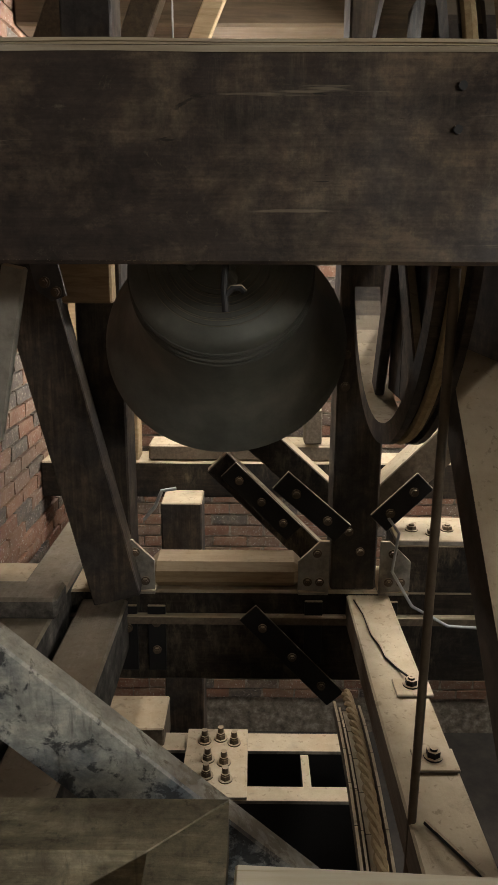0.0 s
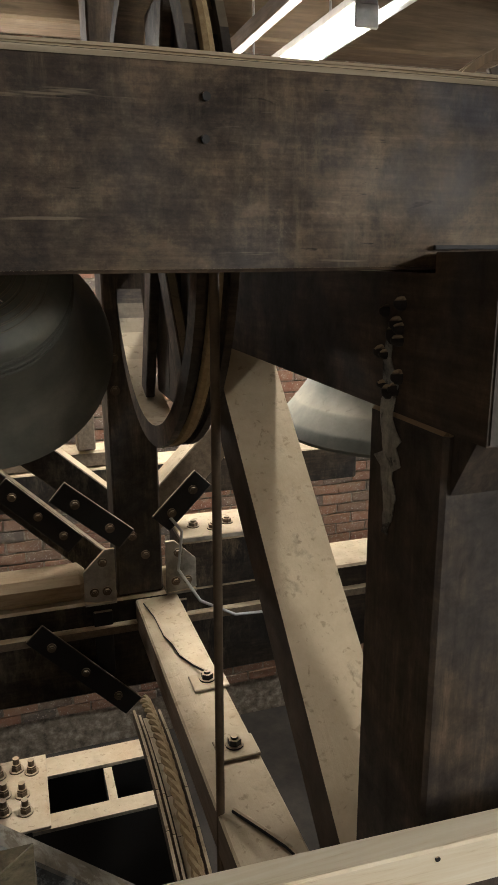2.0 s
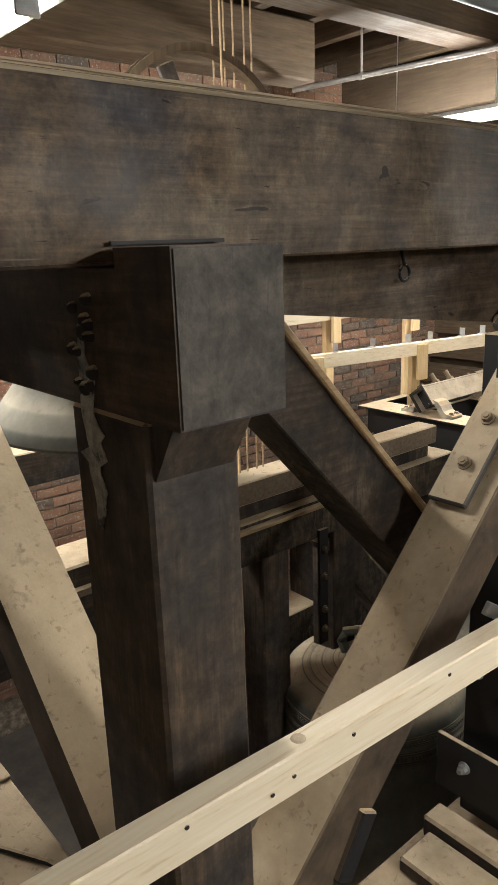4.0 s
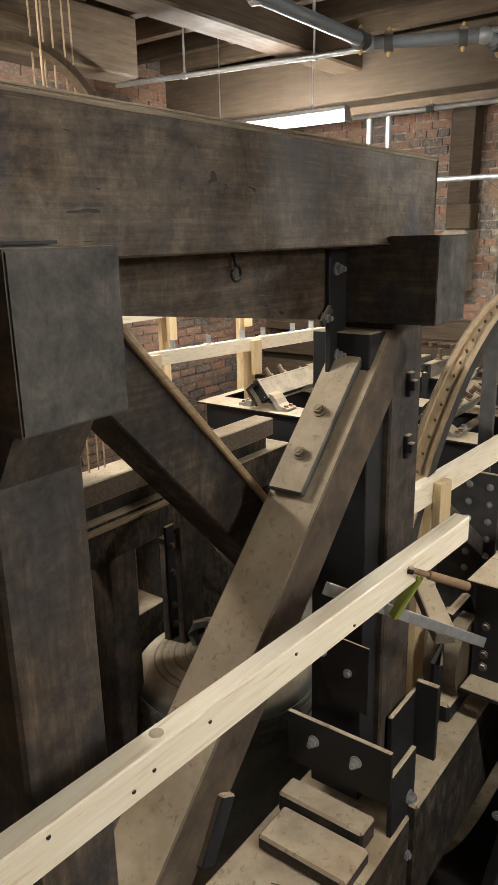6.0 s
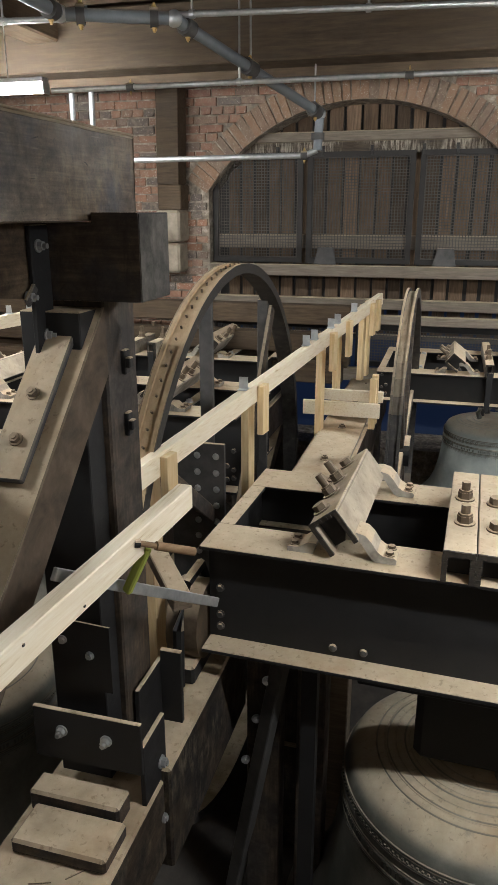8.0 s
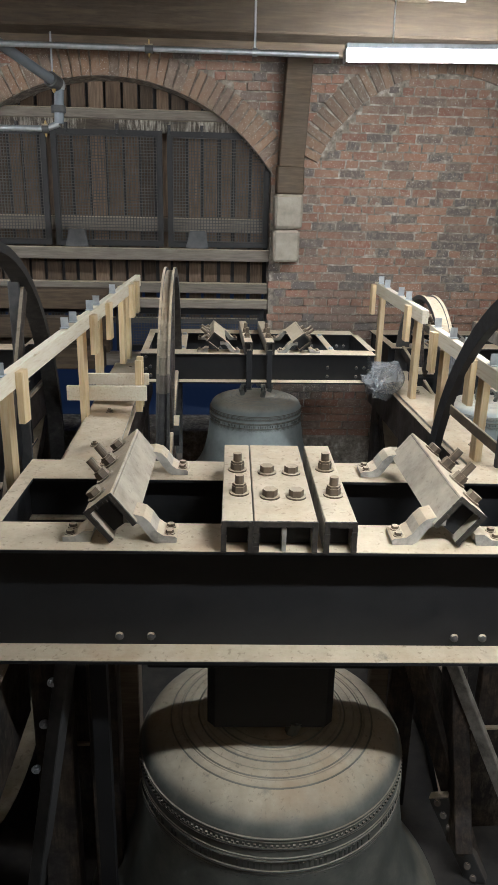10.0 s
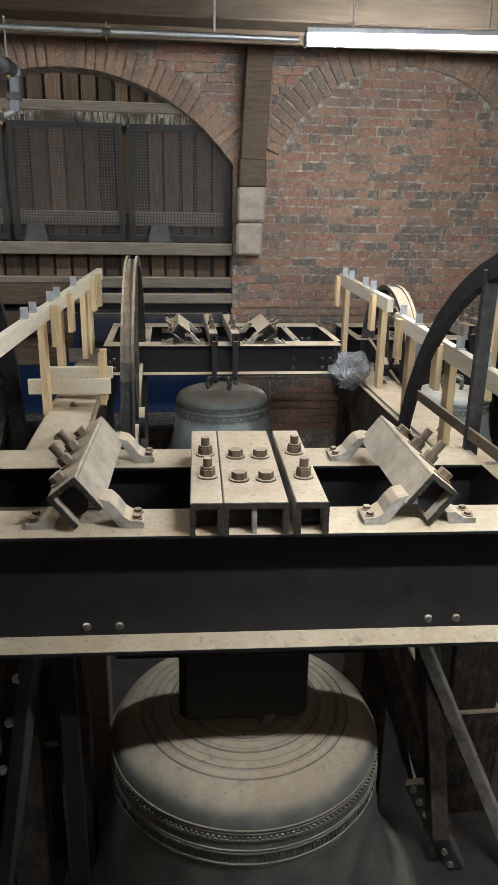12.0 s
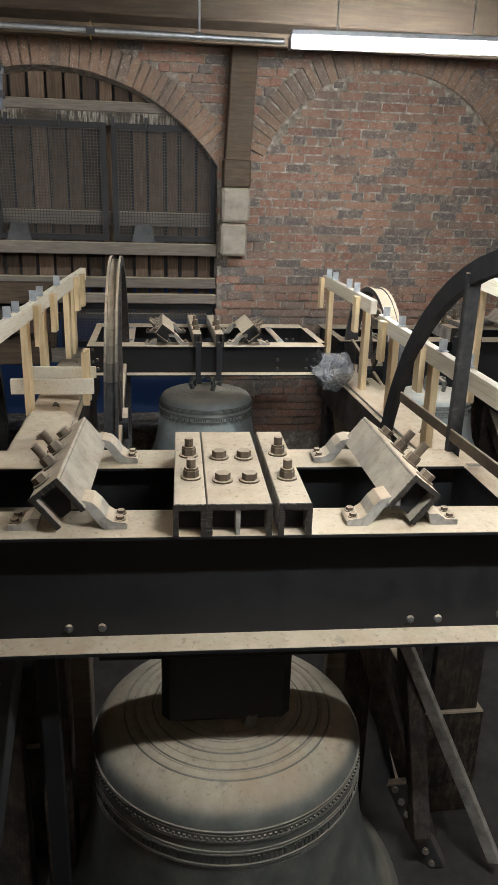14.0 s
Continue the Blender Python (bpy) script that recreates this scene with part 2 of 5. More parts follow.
BRONZE = metal("green_grey_bell_bronze", [(0.25, (0.083, 0.086, 0.074)), (0.5, (0.16, 0.163, 0.14)), (0.75, (0.27, 0.262, 0.22))], 0.5, 0.3, 0.8, 6, 0.12, 0.45, 0.95)
STONE = metal("grey_cut_stone", [(0.3, (0.2, 0.17, 0.13)), (0.7, (0.36, 0.31, 0.24))], 0.9, 0.0, 0.4, 12, 0.5)
BRICK = brick_mat("red_brick", (0.235, 0.112, 0.072), (0.30, 0.16, 0.10), (0.215, 0.135, 0.096), (0.125, 0.105, 0.09))
ARCH_BRICK = brick_mat("brown_arch_brick", (0.24, 0.145, 0.088), (0.27, 0.165, 0.1), (0.225, 0.145, 0.095), (0.19, 0.132, 0.092))
MORTAR = metal("pale_mortar", [(0.34, (0.10, 0.083, 0.064)), (0.52, (0.25, 0.21, 0.165)), (0.7, (0.5, 0.45, 0.375))], 0.95, 0.0, 0.0, 17, 0.6)
PLASTER = metal("sooty_floor", [(0.3, (0.03, 0.027, 0.024)), (0.7, (0.07, 0.06, 0.05))], 0.95, 0.0, 0.0, 6, 0.3)
ROPE = metal("hemp_rope", [(0.3, (0.3, 0.21, 0.11)), (0.7, (0.5, 0.38, 0.22))], 0.95, 0.0, 0.0, 80, 0.4)
BEAM_WOOD = timber("stained_beam_timber", [(0.25, (0.045, 0.031, 0.0215)), (0.5, (0.09, 0.065, 0.045)), (0.78, (0.14, 0.105, 0.074))], (1.6, 26, 26), 0.62, 1.0, None, 0.16, (16, 16, 4), grime=(-0.4, 1.0))
RAIL_WOOD = timber("pale_weathered_rail", [(0.2, (0.11, 0.09, 0.07)), (0.5, (0.19, 0.16, 0.125)), (0.8, (0.28, 0.24, 0.19))], (30, 2.5, 30), 0.85, 0.8, None, 0.3)
GRIMY = timber("grimy_weathered_timber", [(0.2, (0.05, 0.042, 0.028)), (0.5, (0.19, 0.165, 0.11)), (0.8, (0.36, 0.325, 0.235))], (4, 26, 34), 0.6, 0.0, (0.13, 0.11, 0.075), 0.5)
EDGE = metal("torch_cut_edge", [(0.3, (0.012, 0.01, 0.008)), (0.7, (0.06, 0.048, 0.034))], 0.7, 0.2, 0.0, 40, 0.8)
BRACE_WOOD = timber("dark_timber_under_dust", [(0.25, (0.02, 0.015, 0.012)), (0.5, (0.045, 0.033, 0.025)), (0.75, (0.08, 0.06, 0.045))], (30, 5, 5), 0.65, 1.9, None, 0.25)
SAWN = timber("blue_grey_sawn_end", [(0.2, (0.035, 0.032, 0.028)), (0.5, (0.066, 0.061, 0.053)), (0.8, (0.105, 0.096, 0.083))], (9, 9, 4), 0.75, 0.0, (0.046, 0.043, 0.04), 0.3)
GREY_WOOD = timber("dull_grey_timber", [(0.2, (0.05, 0.045, 0.04)), (0.5, (0.1, 0.092, 0.08)), (0.8, (0.17, 0.155, 0.135))], (30, 2.5, 30), 0.8, 0.35, (0.04, 0.037, 0.034), 0.3)
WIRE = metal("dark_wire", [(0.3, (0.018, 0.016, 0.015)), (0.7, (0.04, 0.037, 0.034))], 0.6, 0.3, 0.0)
# worn wood made paler to hold the light on the beam's edge
WORN_LIT = timber("worn_edge_lit_pale", [(0.2, (0.3, 0.24, 0.17)), (0.5, (0.45, 0.38, 0.28)), (0.8, (0.6, 0.53, 0.42))], (3, 30, 30), 0.8, 0.6, None, 0.25)
# BRONZE darkened: the shade on the rings and band is put into the colour
BRONZE_SHADED = metal("shaded_bell_bronze", [(0.25, (0.07, 0.072, 0.062)), (0.5, (0.12, 0.122, 0.105)), (0.75, (0.19, 0.185, 0.155))], 0.6, 0.3, 0.35, 12, 0.3, 0.6, 1.0)
# lighter copy of BRONZE with lamp light painted in, for two far bells
BRONZE_LIT = metal("lit_bell_bronze", [(0.25, (0.19, 0.21, 0.2)), (0.5, (0.31, 0.335, 0.315)), (0.75, (0.42, 0.435, 0.4))], 0.55, 0.2, 0.6, 6, 0.12, 0.45, 0.95)
MESH_WIRE = metal("dusty_grey_wire", [(0.3, (0.05, 0.045, 0.04)), (0.7, (0.125, 0.11, 0.095))], 0.7, 0.1, 0.0, 9, 0.1)
DRIPPED = timber("bird_limed_board", [(0.25, (0.02, 0.016, 0.012)), (0.5, (0.05, 0.038, 0.027)), (0.75, (0.09, 0.07, 0.05))], (30, 2.5, 30), 0.8, 0.4, None, 0.2, (1, 26, 3), drip=(0.42, 0.38, 0.31))
WORN_IRON = metal("worn_black_iron", [(0.35, (0.014, 0.013, 0.013)), (0.6, (0.05, 0.046, 0.042)), (0.75, (0.12, 0.105, 0.09))], 0.55, 0.3, 0.9, 22, 0.5)
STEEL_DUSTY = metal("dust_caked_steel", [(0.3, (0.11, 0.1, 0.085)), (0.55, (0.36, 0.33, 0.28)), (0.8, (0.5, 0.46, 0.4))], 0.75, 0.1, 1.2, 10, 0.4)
PINE_Z = timber("fresh_pine_upright", [(0.2, (0.58, 0.40, 0.19)), (0.5, (0.70, 0.53, 0.30)), (0.8, (0.78, 0.66, 0.44))], (30, 30, 3), 0.6, 0.0, None, 0.1)
BRASS = metal("brass_bolt", [(0.3, (0.4, 0.28, 0.1)), (0.7, (0.55, 0.4, 0.16))], 0.4, 0.7, 0)
PIPE_GREY = metal("grey_painted_pipe", [(0.3, (0.16, 0.18, 0.2)), (0.7, (0.22, 0.24, 0.26))], 0.4, 0.2, 0.3, 20, 0.05)
ROPE_WOOD = timber("pale_worn_sole", [(0.2, (0.3, 0.21, 0.12)), (0.5, (0.46, 0.34, 0.2)), (0.8, (0.6, 0.47, 0.3))], (12, 12, 30), 0.75, 0.4, None, 0.25)
BRACE_BROWN = timber("brown_dusty_timber", [(0.25, (0.035, 0.026, 0.019)), (0.5, (0.085, 0.062, 0.043)), (0.75, (0.15, 0.112, 0.077))], (5, 30, 5), 0.7, 1.15, None, 0.25)
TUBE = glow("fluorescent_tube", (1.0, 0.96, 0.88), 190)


# ---------------------------------------------------------------- mesh helpers
def add_box(bm, x0, x1, y0, y1, z0, z1, bevel=0.0, m=None):
    mm = Matrix.Translation(((x0 + x1) / 2, (y0 + y1) / 2, (z0 + z1) / 2)) @ Matrix.Diagonal((abs(x1 - x0), abs(y1 - y0), abs(z1 - z0), 1))
    if m is not None:
        mm = m @ mm
    vs = bmesh.ops.create_cube(bm, size=1, matrix=mm)["verts"]
    if bevel:
        es = list({e for v in vs for e in v.link_edges})
        bmesh.ops.bevel(bm, geom=es, offset=bevel, segments=1, affect="EDGES", profile=0.6)
    return bm


def axis_frame(p0, p1, up=(0, 0, 1)):
    """Pose with x along p0 to p1 and z as near to up as can be."""
    p0, p1 = Vector(p0), Vector(p1)
    x = (p1 - p0).normalized()
    y = Vector(up).cross(x).normalized()
    z = x.cross(y)
    m = Matrix((x, y, z)).transposed().to_4x4()
    m.translation = p0
    return m, (p1 - p0).length


def add_beam(bm, p0, p1, w, h, up=(0, 0, 1), bevel=0.004):
    """A bar from p0 to p1 along the middle line, w across, h high."""
    m, n = axis_frame(p0, p1, up)
    return add_box(bm, 0, n, -w / 2, w / 2, -h / 2, h / 2, bevel, m)


def add_rod(bm, p0, p1, r, seg=10, r2=None):
    m, n = axis_frame(p0, p1, (0, 0, 1) if abs((Vector(p1) - Vector(p0)).normalized().z) < 0.95 else (1, 0, 0))
    mm = m @ Matrix.Translation((n / 2, 0, 0)) @ Matrix.Rotation(radians(90), 4, "Y")
    bmesh.ops.create_cone(bm, cap_ends=True, segments=seg, radius1=r, radius2=r if r2 is None else r2, depth=n, matrix=mm)
    return bm


def add_tube(bm, pts, r, seg=8):
    pts = [Vector(p) for p in pts]
    rings = []
    for i, p in enumerate(pts):
        d = (pts[min(i + 1, len(pts) - 1)] - pts[max(i - 1, 0)]).normalized()
        a = d.cross(Vector((0, 0, 1)) if abs(d.z) < 0.9 else Vector((1, 0, 0))).normalized()
        b = d.cross(a)
        rings.append([bm.verts.new(p + r * (math.cos(k * 6.28318 / seg) * a + math.sin(k * 6.28318 / seg) * b)) for k in range(seg)])
    for ra, rb in zip(rings, rings[1:]):
        for k in range(seg):
            bm.faces.new((ra[k], ra[(k + 1) % seg], rb[(k + 1) % seg], rb[k]))
    bm.faces.new(rings[0][::-1])
    bm.faces.new(rings[-1])
    return bm


def add_lathe(bm, profile, seg=48, m=None):
    """Turns (radius, z) rows round the z axis."""
    rings = []
    for r, z in profile:
        rings.append([bm.verts.new((r * math.cos(k * 2 * math.pi / seg), r * math.sin(k * 2 * math.pi / seg), z)) for k in range(seg)])
    for ra, rb in zip(rings, rings[1:]):
        for k in range(seg):
            bm.faces.new((ra[k], ra[(k + 1) % seg], rb[(k + 1) % seg], rb[k]))
    if m is not None:
        bmesh.ops.transform(bm, matrix=m, verts=[v for ring in rings for v in ring])
    return bm


def add_prism(bm, pts, thick):
    """A plate: the outline pts (3D, in one plane), pushed along the vector thick."""
    a = [bm.verts.new(p) for p in pts]
    b = [bm.verts.new(Vector(p) + Vector(thick)) for p in pts]
    bm.faces.new(a[::-1])
    bm.faces.new(b)
    for i in range(len(a)):
        j = (i + 1) % len(a)
        bm.faces.new((a[i], a[j], b[j], b[i]))
    return bm


def mesh_of(bm, name, material, smooth=False):
    bmesh.ops.recalc_face_normals(bm, faces=bm.faces)
    me = bpy.data.meshes.new(name)
    bm.to_mesh(me)
    bm.free()
    me.materials.append(material)
    if smooth:
        me.shade_smooth()
        me.set_sharp_from_angle(angle=radians(35))
    return me


def part(name, bm, material, parent, label="", smooth=False):
    ob = new(name, mesh_of(bm, name, material, smooth))
    if parent is not None:
        ob.parent = parent
        ob.matrix_parent_inverse = parent.matrix_basis.inverted()
    return tagged(ob, label)


def single(name, bm, material, label, category, group="", kind="", smooth=False):
    return tagged(part(name, bm, material, None, smooth=smooth), label, category, group, kind)


def thing(name, label, category, at=(0, 0, 0), group="", kind=""):
    ob = new(name)
    ob.empty_display_size = 0.1
    ob.location = at
    ob.matrix_basis = Matrix.Translation(at)
    return tagged(ob, label, category, group, kind)


def B():
    return bmesh.new()


def box(*a, **k):
    return add_box(B(), *a, **k)


def beam(*a, **k):
    return add_beam(B(), *a, **k)


def bolt_bm(p, n, r=0.014, head=0.012, shank=0.0):
    """A hexagon nut on its washer, with the bolt's end standing out of it."""
    bm = B()
    p, n = Vector(p), Vector(n).normalized()
    add_rod(bm, p, p + n * 0.004, r * 1.35, 14)
    add_rod(bm, p + n * 0.004, p + n * (0.004 + head), r, 6)
    if shank:
        add_rod(bm, p + n * head, p + n * (head + shank), r * 0.55, 10)
    return bm

# ---------------------------------------------------------------- structure
ARCH_Y, ARCH_HALF, SPRING, RISE = 0.75, 1.36, 3.28, 0.70
ARCH_R = (ARCH_HALF ** 2 + RISE ** 2) / (2 * RISE)
ARCH_Z = SPRING + RISE - ARCH_R
SILL_Z = 1.0


def arch_top(y, half=ARCH_HALF, cy=ARCH_Y, cz=ARCH_Z, r=ARCH_R):
    return cz + math.sqrt(max(0.0, r * r - (y - cy) ** 2)) if abs(y - cy) < half else -1e9


single("floor", box(-1.5, 7.2, -4.4, 4.9, -0.2, 0), PLASTER, "dark sooty floor deep below the bells", "floor", kind="structure")
single("ceiling", box(-1.5, 7.2, -4.4, 4.9, 4.5, 4.62), CEIL_WOOD, "brown boarded ceiling above heavy joists", "ceiling", kind="structure")
wall_n = single("wall_north", box(-1.5, 7.2, 4.22, 4.9, 0, 4.5), MORTAR, "old red brick tower wall", "wall", kind="structure")
wall_s = single("wall_south", box(-1.5, 7.2, -4.4, -3.98, 0, 4.5), MORTAR, "old red brick tower wall", "wall", kind="structure")
wall_w = single("wall_west", box(-1.5, -1.02, -3.98, 4.22, 0, 4.5), MORTAR, "old red brick tower wall", "wall", kind="structure")
bm = B()
edge = [(4.22, 0), (4.22, 4.5), (-3.98, 4.5), (-3.98, 0), (ARCH_Y - ARCH_HALF, 0), (ARCH_Y - ARCH_HALF, SPRING)]
for k in range(1, 24):
    y = ARCH_Y - ARCH_HALF + 2 * ARCH_HALF * k / 24
    edge.append((y, arch_top(y)))
edge += [(ARCH_Y + ARCH_HALF, SPRING), (ARCH_Y + ARCH_HALF, 0)]
add_prism(bm, [(6.51, y, z) for y, z in edge], (0.55, 0, 0))
wall_e = single("wall_east", bm, MORTAR, "old red brick tower wall with a wide arched opening", "wall", kind="structure")
single("wall_east_below", box(6.51, 7.06, ARCH_Y - ARCH_HALF + 0.004, ARCH_Y + ARCH_HALF - 0.004, 0, SILL_Z), MORTAR, "brick wall under the louvred opening", "wall", kind="structure")

# louvred opening with its wire screens
win = thing("window_1", "wide arched tower opening closed by brown boards and wire screens", "window", (6.8, ARCH_Y, SILL_Z), kind="structure")
random.seed(5)
y, n_board = ARCH_Y - ARCH_HALF + 0.04, 0
while y < ARCH_Y + ARCH_HALF - 0.1:
    w = random.uniform(0.125, 0.15)
    y1 = min(y + w, ARCH_Y + ARCH_HALF - 0.01)
    top = min(arch_top(y + 0.004), arch_top(y1 - 0.004)) + 0.1
    back = random.uniform(0, 0.02)
    part("board", box(6.78 + back, 6.802 + back, y, y1 - random.uniform(0.022, 0.034), 2.02, min(top, 4.1), 0.002), LOUVRE_WOOD, win)
    n_board += 1
    y = y1
# solid sheet added behind the boards to paint the shade in their gaps
part("backing", box(6.83, 6.85, ARCH_Y - ARCH_HALF - 0.05, ARCH_Y + ARCH_HALF + 0.05, 2.3, 4.12), WIRE, win, "plain dark sheet standing in for the shade between the boards")
part("rail", box(6.62, 6.71, ARCH_Y - 1.10, ARCH_Y + 1.10, 3.675, 3.755, 0.008), RAIL_WOOD, win, "pale weathered head rail")
part("rail", box(6.635, 6.70, ARCH_Y - 1.17, ARCH_Y + 1.17, 3.575, 3.673, 0.004), DRIPPED, win, "dark board with pale drips of bird lime")
for yy in (-0.02, 0.25, 0.68, 1.1, 1.5):
    part("catch", add_rod(box(6.585, 6.62, yy - 0.012, yy + 0.012, 3.56, 3.64, 0.002), (6.585, yy, 3.60), (6.57, yy, 3.60), 0.012, 8), WORN_IRON, win, "small iron catch")
for z0, z1, xx in ((2.55, 2.65, 6.50), (2.27, 2.36, 6.54), (2.14, 2.22, 6.52), (2.78, 2.9, 6.70), (1.6, 1.72, 6.6)):
    part("rail", box(xx, xx + 0.08, ARCH_Y - ARCH_HALF + 0.004, ARCH_Y + ARCH_HALF - 0.004, z0, z1, 0.006), RAIL_WOOD, win, "dusty grey-brown rail")
part("rail", box(6.66, 6.74, ARCH_Y - ARCH_HALF + 0.01, ARCH_Y + ARCH_HALF - 0.01, 1.98, 2.03, 0.004), STEEL_GREY, win)


def screen(y0, y1, z0, z1, x):
    sc = part("screen", add_box(add_box(add_box(box(x, x + 0.03, y0, y0 + 0.045, z0, z1), x, x + 0.03, y1 - 0.045, y1, z0, z1), x, x + 0.03, y0 + 0.045, y1 - 0.045, z1 - 0.045, z1), x, x + 0.03, y0 + 0.045, y1 - 0.045, z0, z0 + 0.045), WIRE, win, "dark framed wire screen")
    bm = B()
    n = int((y1 - y0) / 0.025)
    for i in range(1, n):
        yy = y0 + (y1 - y0) * i / n
        add_box(bm, x + 0.012, x + 0.0155, yy - 0.003, yy + 0.003, z0 + 0.02, z1 - 0.02)
    n = int((z1 - z0) / 0.025)
    for i in range(1, n):
        zz = z0 + (z1 - z0) * i / n
        add_box(bm, x + 0.016, x + 0.0195, y0 + 0.02, y1 - 0.02, zz - 0.003, zz + 0.003)
    mesh = part("wire_mesh", bm, MESH_WIRE, sc)
    mesh["kind"] = "stuff"


screen(-0.60, 0.27, 2.66, 3.59, 6.60)
screen(0.31, 1.23, 2.66, 3.59, 6.60)
screen(1.27, 2.10, 2.66, 3.59, 6.60)
screen(-0.58, 0.75, 1.74, 2.12, 6.62)
screen(0.79, 2.08, 1.74, 2.12, 6.62)
for y0 in (0.95, -0.08):
    part("bracket_box", add_prism(B(), [(6.56, y0, 2.651), (6.56, y0 + 0.2, 2.651), (6.56, y0 + 0.16, 2.80), (6.56, y0 + 0.03, 2.80)], (0.03, 0, 0)), STEEL_GREY, win, "pale metal vent box")
m, nt, bs = node_mat("blue_daylight")
bs.inputs["Base Color"].default_value = (0.02, 0.03, 0.06, 1)
bs.inputs["Emission Color"].default_value = (0.16, 0.3, 0.75, 1)
bs.inputs["Emission Strength"].default_value = 0.02
single("backdrop", box(7.3, 7.32, -1.5, 3, 0.5, 4.3), m, "dull blue daylight outside the louvres", "sky", kind="structure")

# corbel stones and the raking wooden strut beside the opening
cor = thing("roof_strut", "brown raking roof strut on two grey corbel stones", "strut", (6.4, -0.74, 2.55), kind="structure")
part("stone", box(6.28, 6.54, -0.84, -0.62, 2.57, 2.83, 0.02), STONE, cor)
part("stone", box(6.26, 6.54, -0.855, -0.625, 2.84, 3.11, 0.02), STONE, cor)
part("stone", box(6.30, 6.54, -0.86, -0.64, 3.115, 3.33, 0.01), CEIL_WOOD, cor, "brown timber pad")
part("strut", beam((6.38, -0.75, 3.33), (6.30, -0.80, 4.45), 0.2, 0.2, (1, 0, 0)), CEIL_WOOD, cor)
cor2 = copy_thing(cor, Matrix.Translation((6.4, 2.42, 2.55)))
tagged(cor2, "brown raking roof strut on grey corbel stones, in shadow")

# ceiling timbers
for x, zb, w in ((4.75, 3.95, 0.26), (6.3, 4.15, 0.2)):
    single("ceiling_beam", box(x - w / 2, x + w / 2, -3.97, 4.21, zb, 4.3, 0.01), CEIL_WOOD, "heavy brown ceiling beam", "beam", "ceiling beams")
single("ceiling_beam", box(4.86, 4.90, -3.97, 4.21, 3.88, 4.02, 0.006), CEIL_WOOD, "brown board along the ceiling beam", "beam", "ceiling beams")
for i in range(18):
    xx = -0.85 + i * 0.42
    single("joist", box(xx - 0.04, xx + 0.04, -3.97, 4.21, 4.322, 4.5, 0.004), CEIL_WOOD, "brown ceiling joist with dusty edges", "joist", "ceiling joists")
for yy, zb, x1 in ((2.56, 4.12, 4.61), (3.36, 4.0, 3.36), (-1.2, 4.12, 4.61)):
    single("ceiling_beam", box(-1.0, x1, yy - 0.11, yy + 0.11, zb, 4.32, 0.012), CEIL_WOOD_X, "heavy brown ceiling beam under the joists", "beam", "ceiling beams")


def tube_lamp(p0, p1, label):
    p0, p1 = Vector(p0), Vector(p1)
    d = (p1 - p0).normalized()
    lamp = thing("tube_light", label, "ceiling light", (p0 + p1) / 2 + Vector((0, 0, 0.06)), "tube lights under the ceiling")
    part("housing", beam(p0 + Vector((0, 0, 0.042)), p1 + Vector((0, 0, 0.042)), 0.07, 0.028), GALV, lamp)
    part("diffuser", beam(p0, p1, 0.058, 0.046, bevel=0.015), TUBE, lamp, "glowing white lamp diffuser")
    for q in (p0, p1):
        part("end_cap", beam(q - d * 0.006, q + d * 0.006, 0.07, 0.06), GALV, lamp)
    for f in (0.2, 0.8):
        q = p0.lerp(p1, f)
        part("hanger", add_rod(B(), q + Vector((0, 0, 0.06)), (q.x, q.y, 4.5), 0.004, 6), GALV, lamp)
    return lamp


tube_lamp((4.1, -0.76, 3.755), (4.1, -1.95, 3.78), "lit fluorescent tube light hung in front of the blind arch")
tube_lamp((0.945, 1.93, 3.71), (0.945, 3.1, 3.71), "lit fluorescent tube light above the bell frame")
tube_lamp((4.0, 2.22, 3.76), (4.0, 3.4, 3.76), "lit fluorescent tube light beyond the timber frame")
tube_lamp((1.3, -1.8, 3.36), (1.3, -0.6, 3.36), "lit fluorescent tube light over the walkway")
tube_lamp((-0.35, 3.1, 3.70), (-0.35, 3.7, 3.70), "lit fluorescent tube light hidden behind the top beam")



# ---------------------------------------------------------------- front timber frame
def wavy_beam(x0, x1, y0, y1, z0, z1, amp=0.0006, n=60):
    """A long sawn beam along x with slightly uneven worn edges."""
    bm = B()
    rows = []
    for i in range(n + 1):
        x = x0 + (x1 - x0) * i / n
        ring = []
        for cy, cz in ((y0, z0), (y1, z0), (y1, z1), (y0, z1)):
            sy, sz = (1 if cy == y0 else -1), (1 if cz == z0 else -1)
            for a, b in ((0.004, 0), (0, 0.004)) if (cy == y0) == (cz == z0) else ((0, 0.004), (0.004, 0)):
                q = amp * noise.noise((x * 6, cy * 9 + a * 50, cz * 9))
                ring.append(bm.verts.new((x, cy + sy * a + q, cz + sz * b + q)))
        rows.append(ring)
    for ra, rb in zip(rows, rows[1:]):
        for k in range(8):
            bm.faces.new((ra[k], ra[(k + 1) % 8], rb[(k + 1) % 8], rb[k]))
    bm.faces.new(rows[0])
    bm.faces.new(rows[-1][::-1])
    return bm


def bolts(parent, places, n, r=0.014, head=0.014, shank=0.008, mat=None):
    for p in places:
        part("bolt", bolt_bm(p, n, r, head, shank), mat or BOLT, parent)


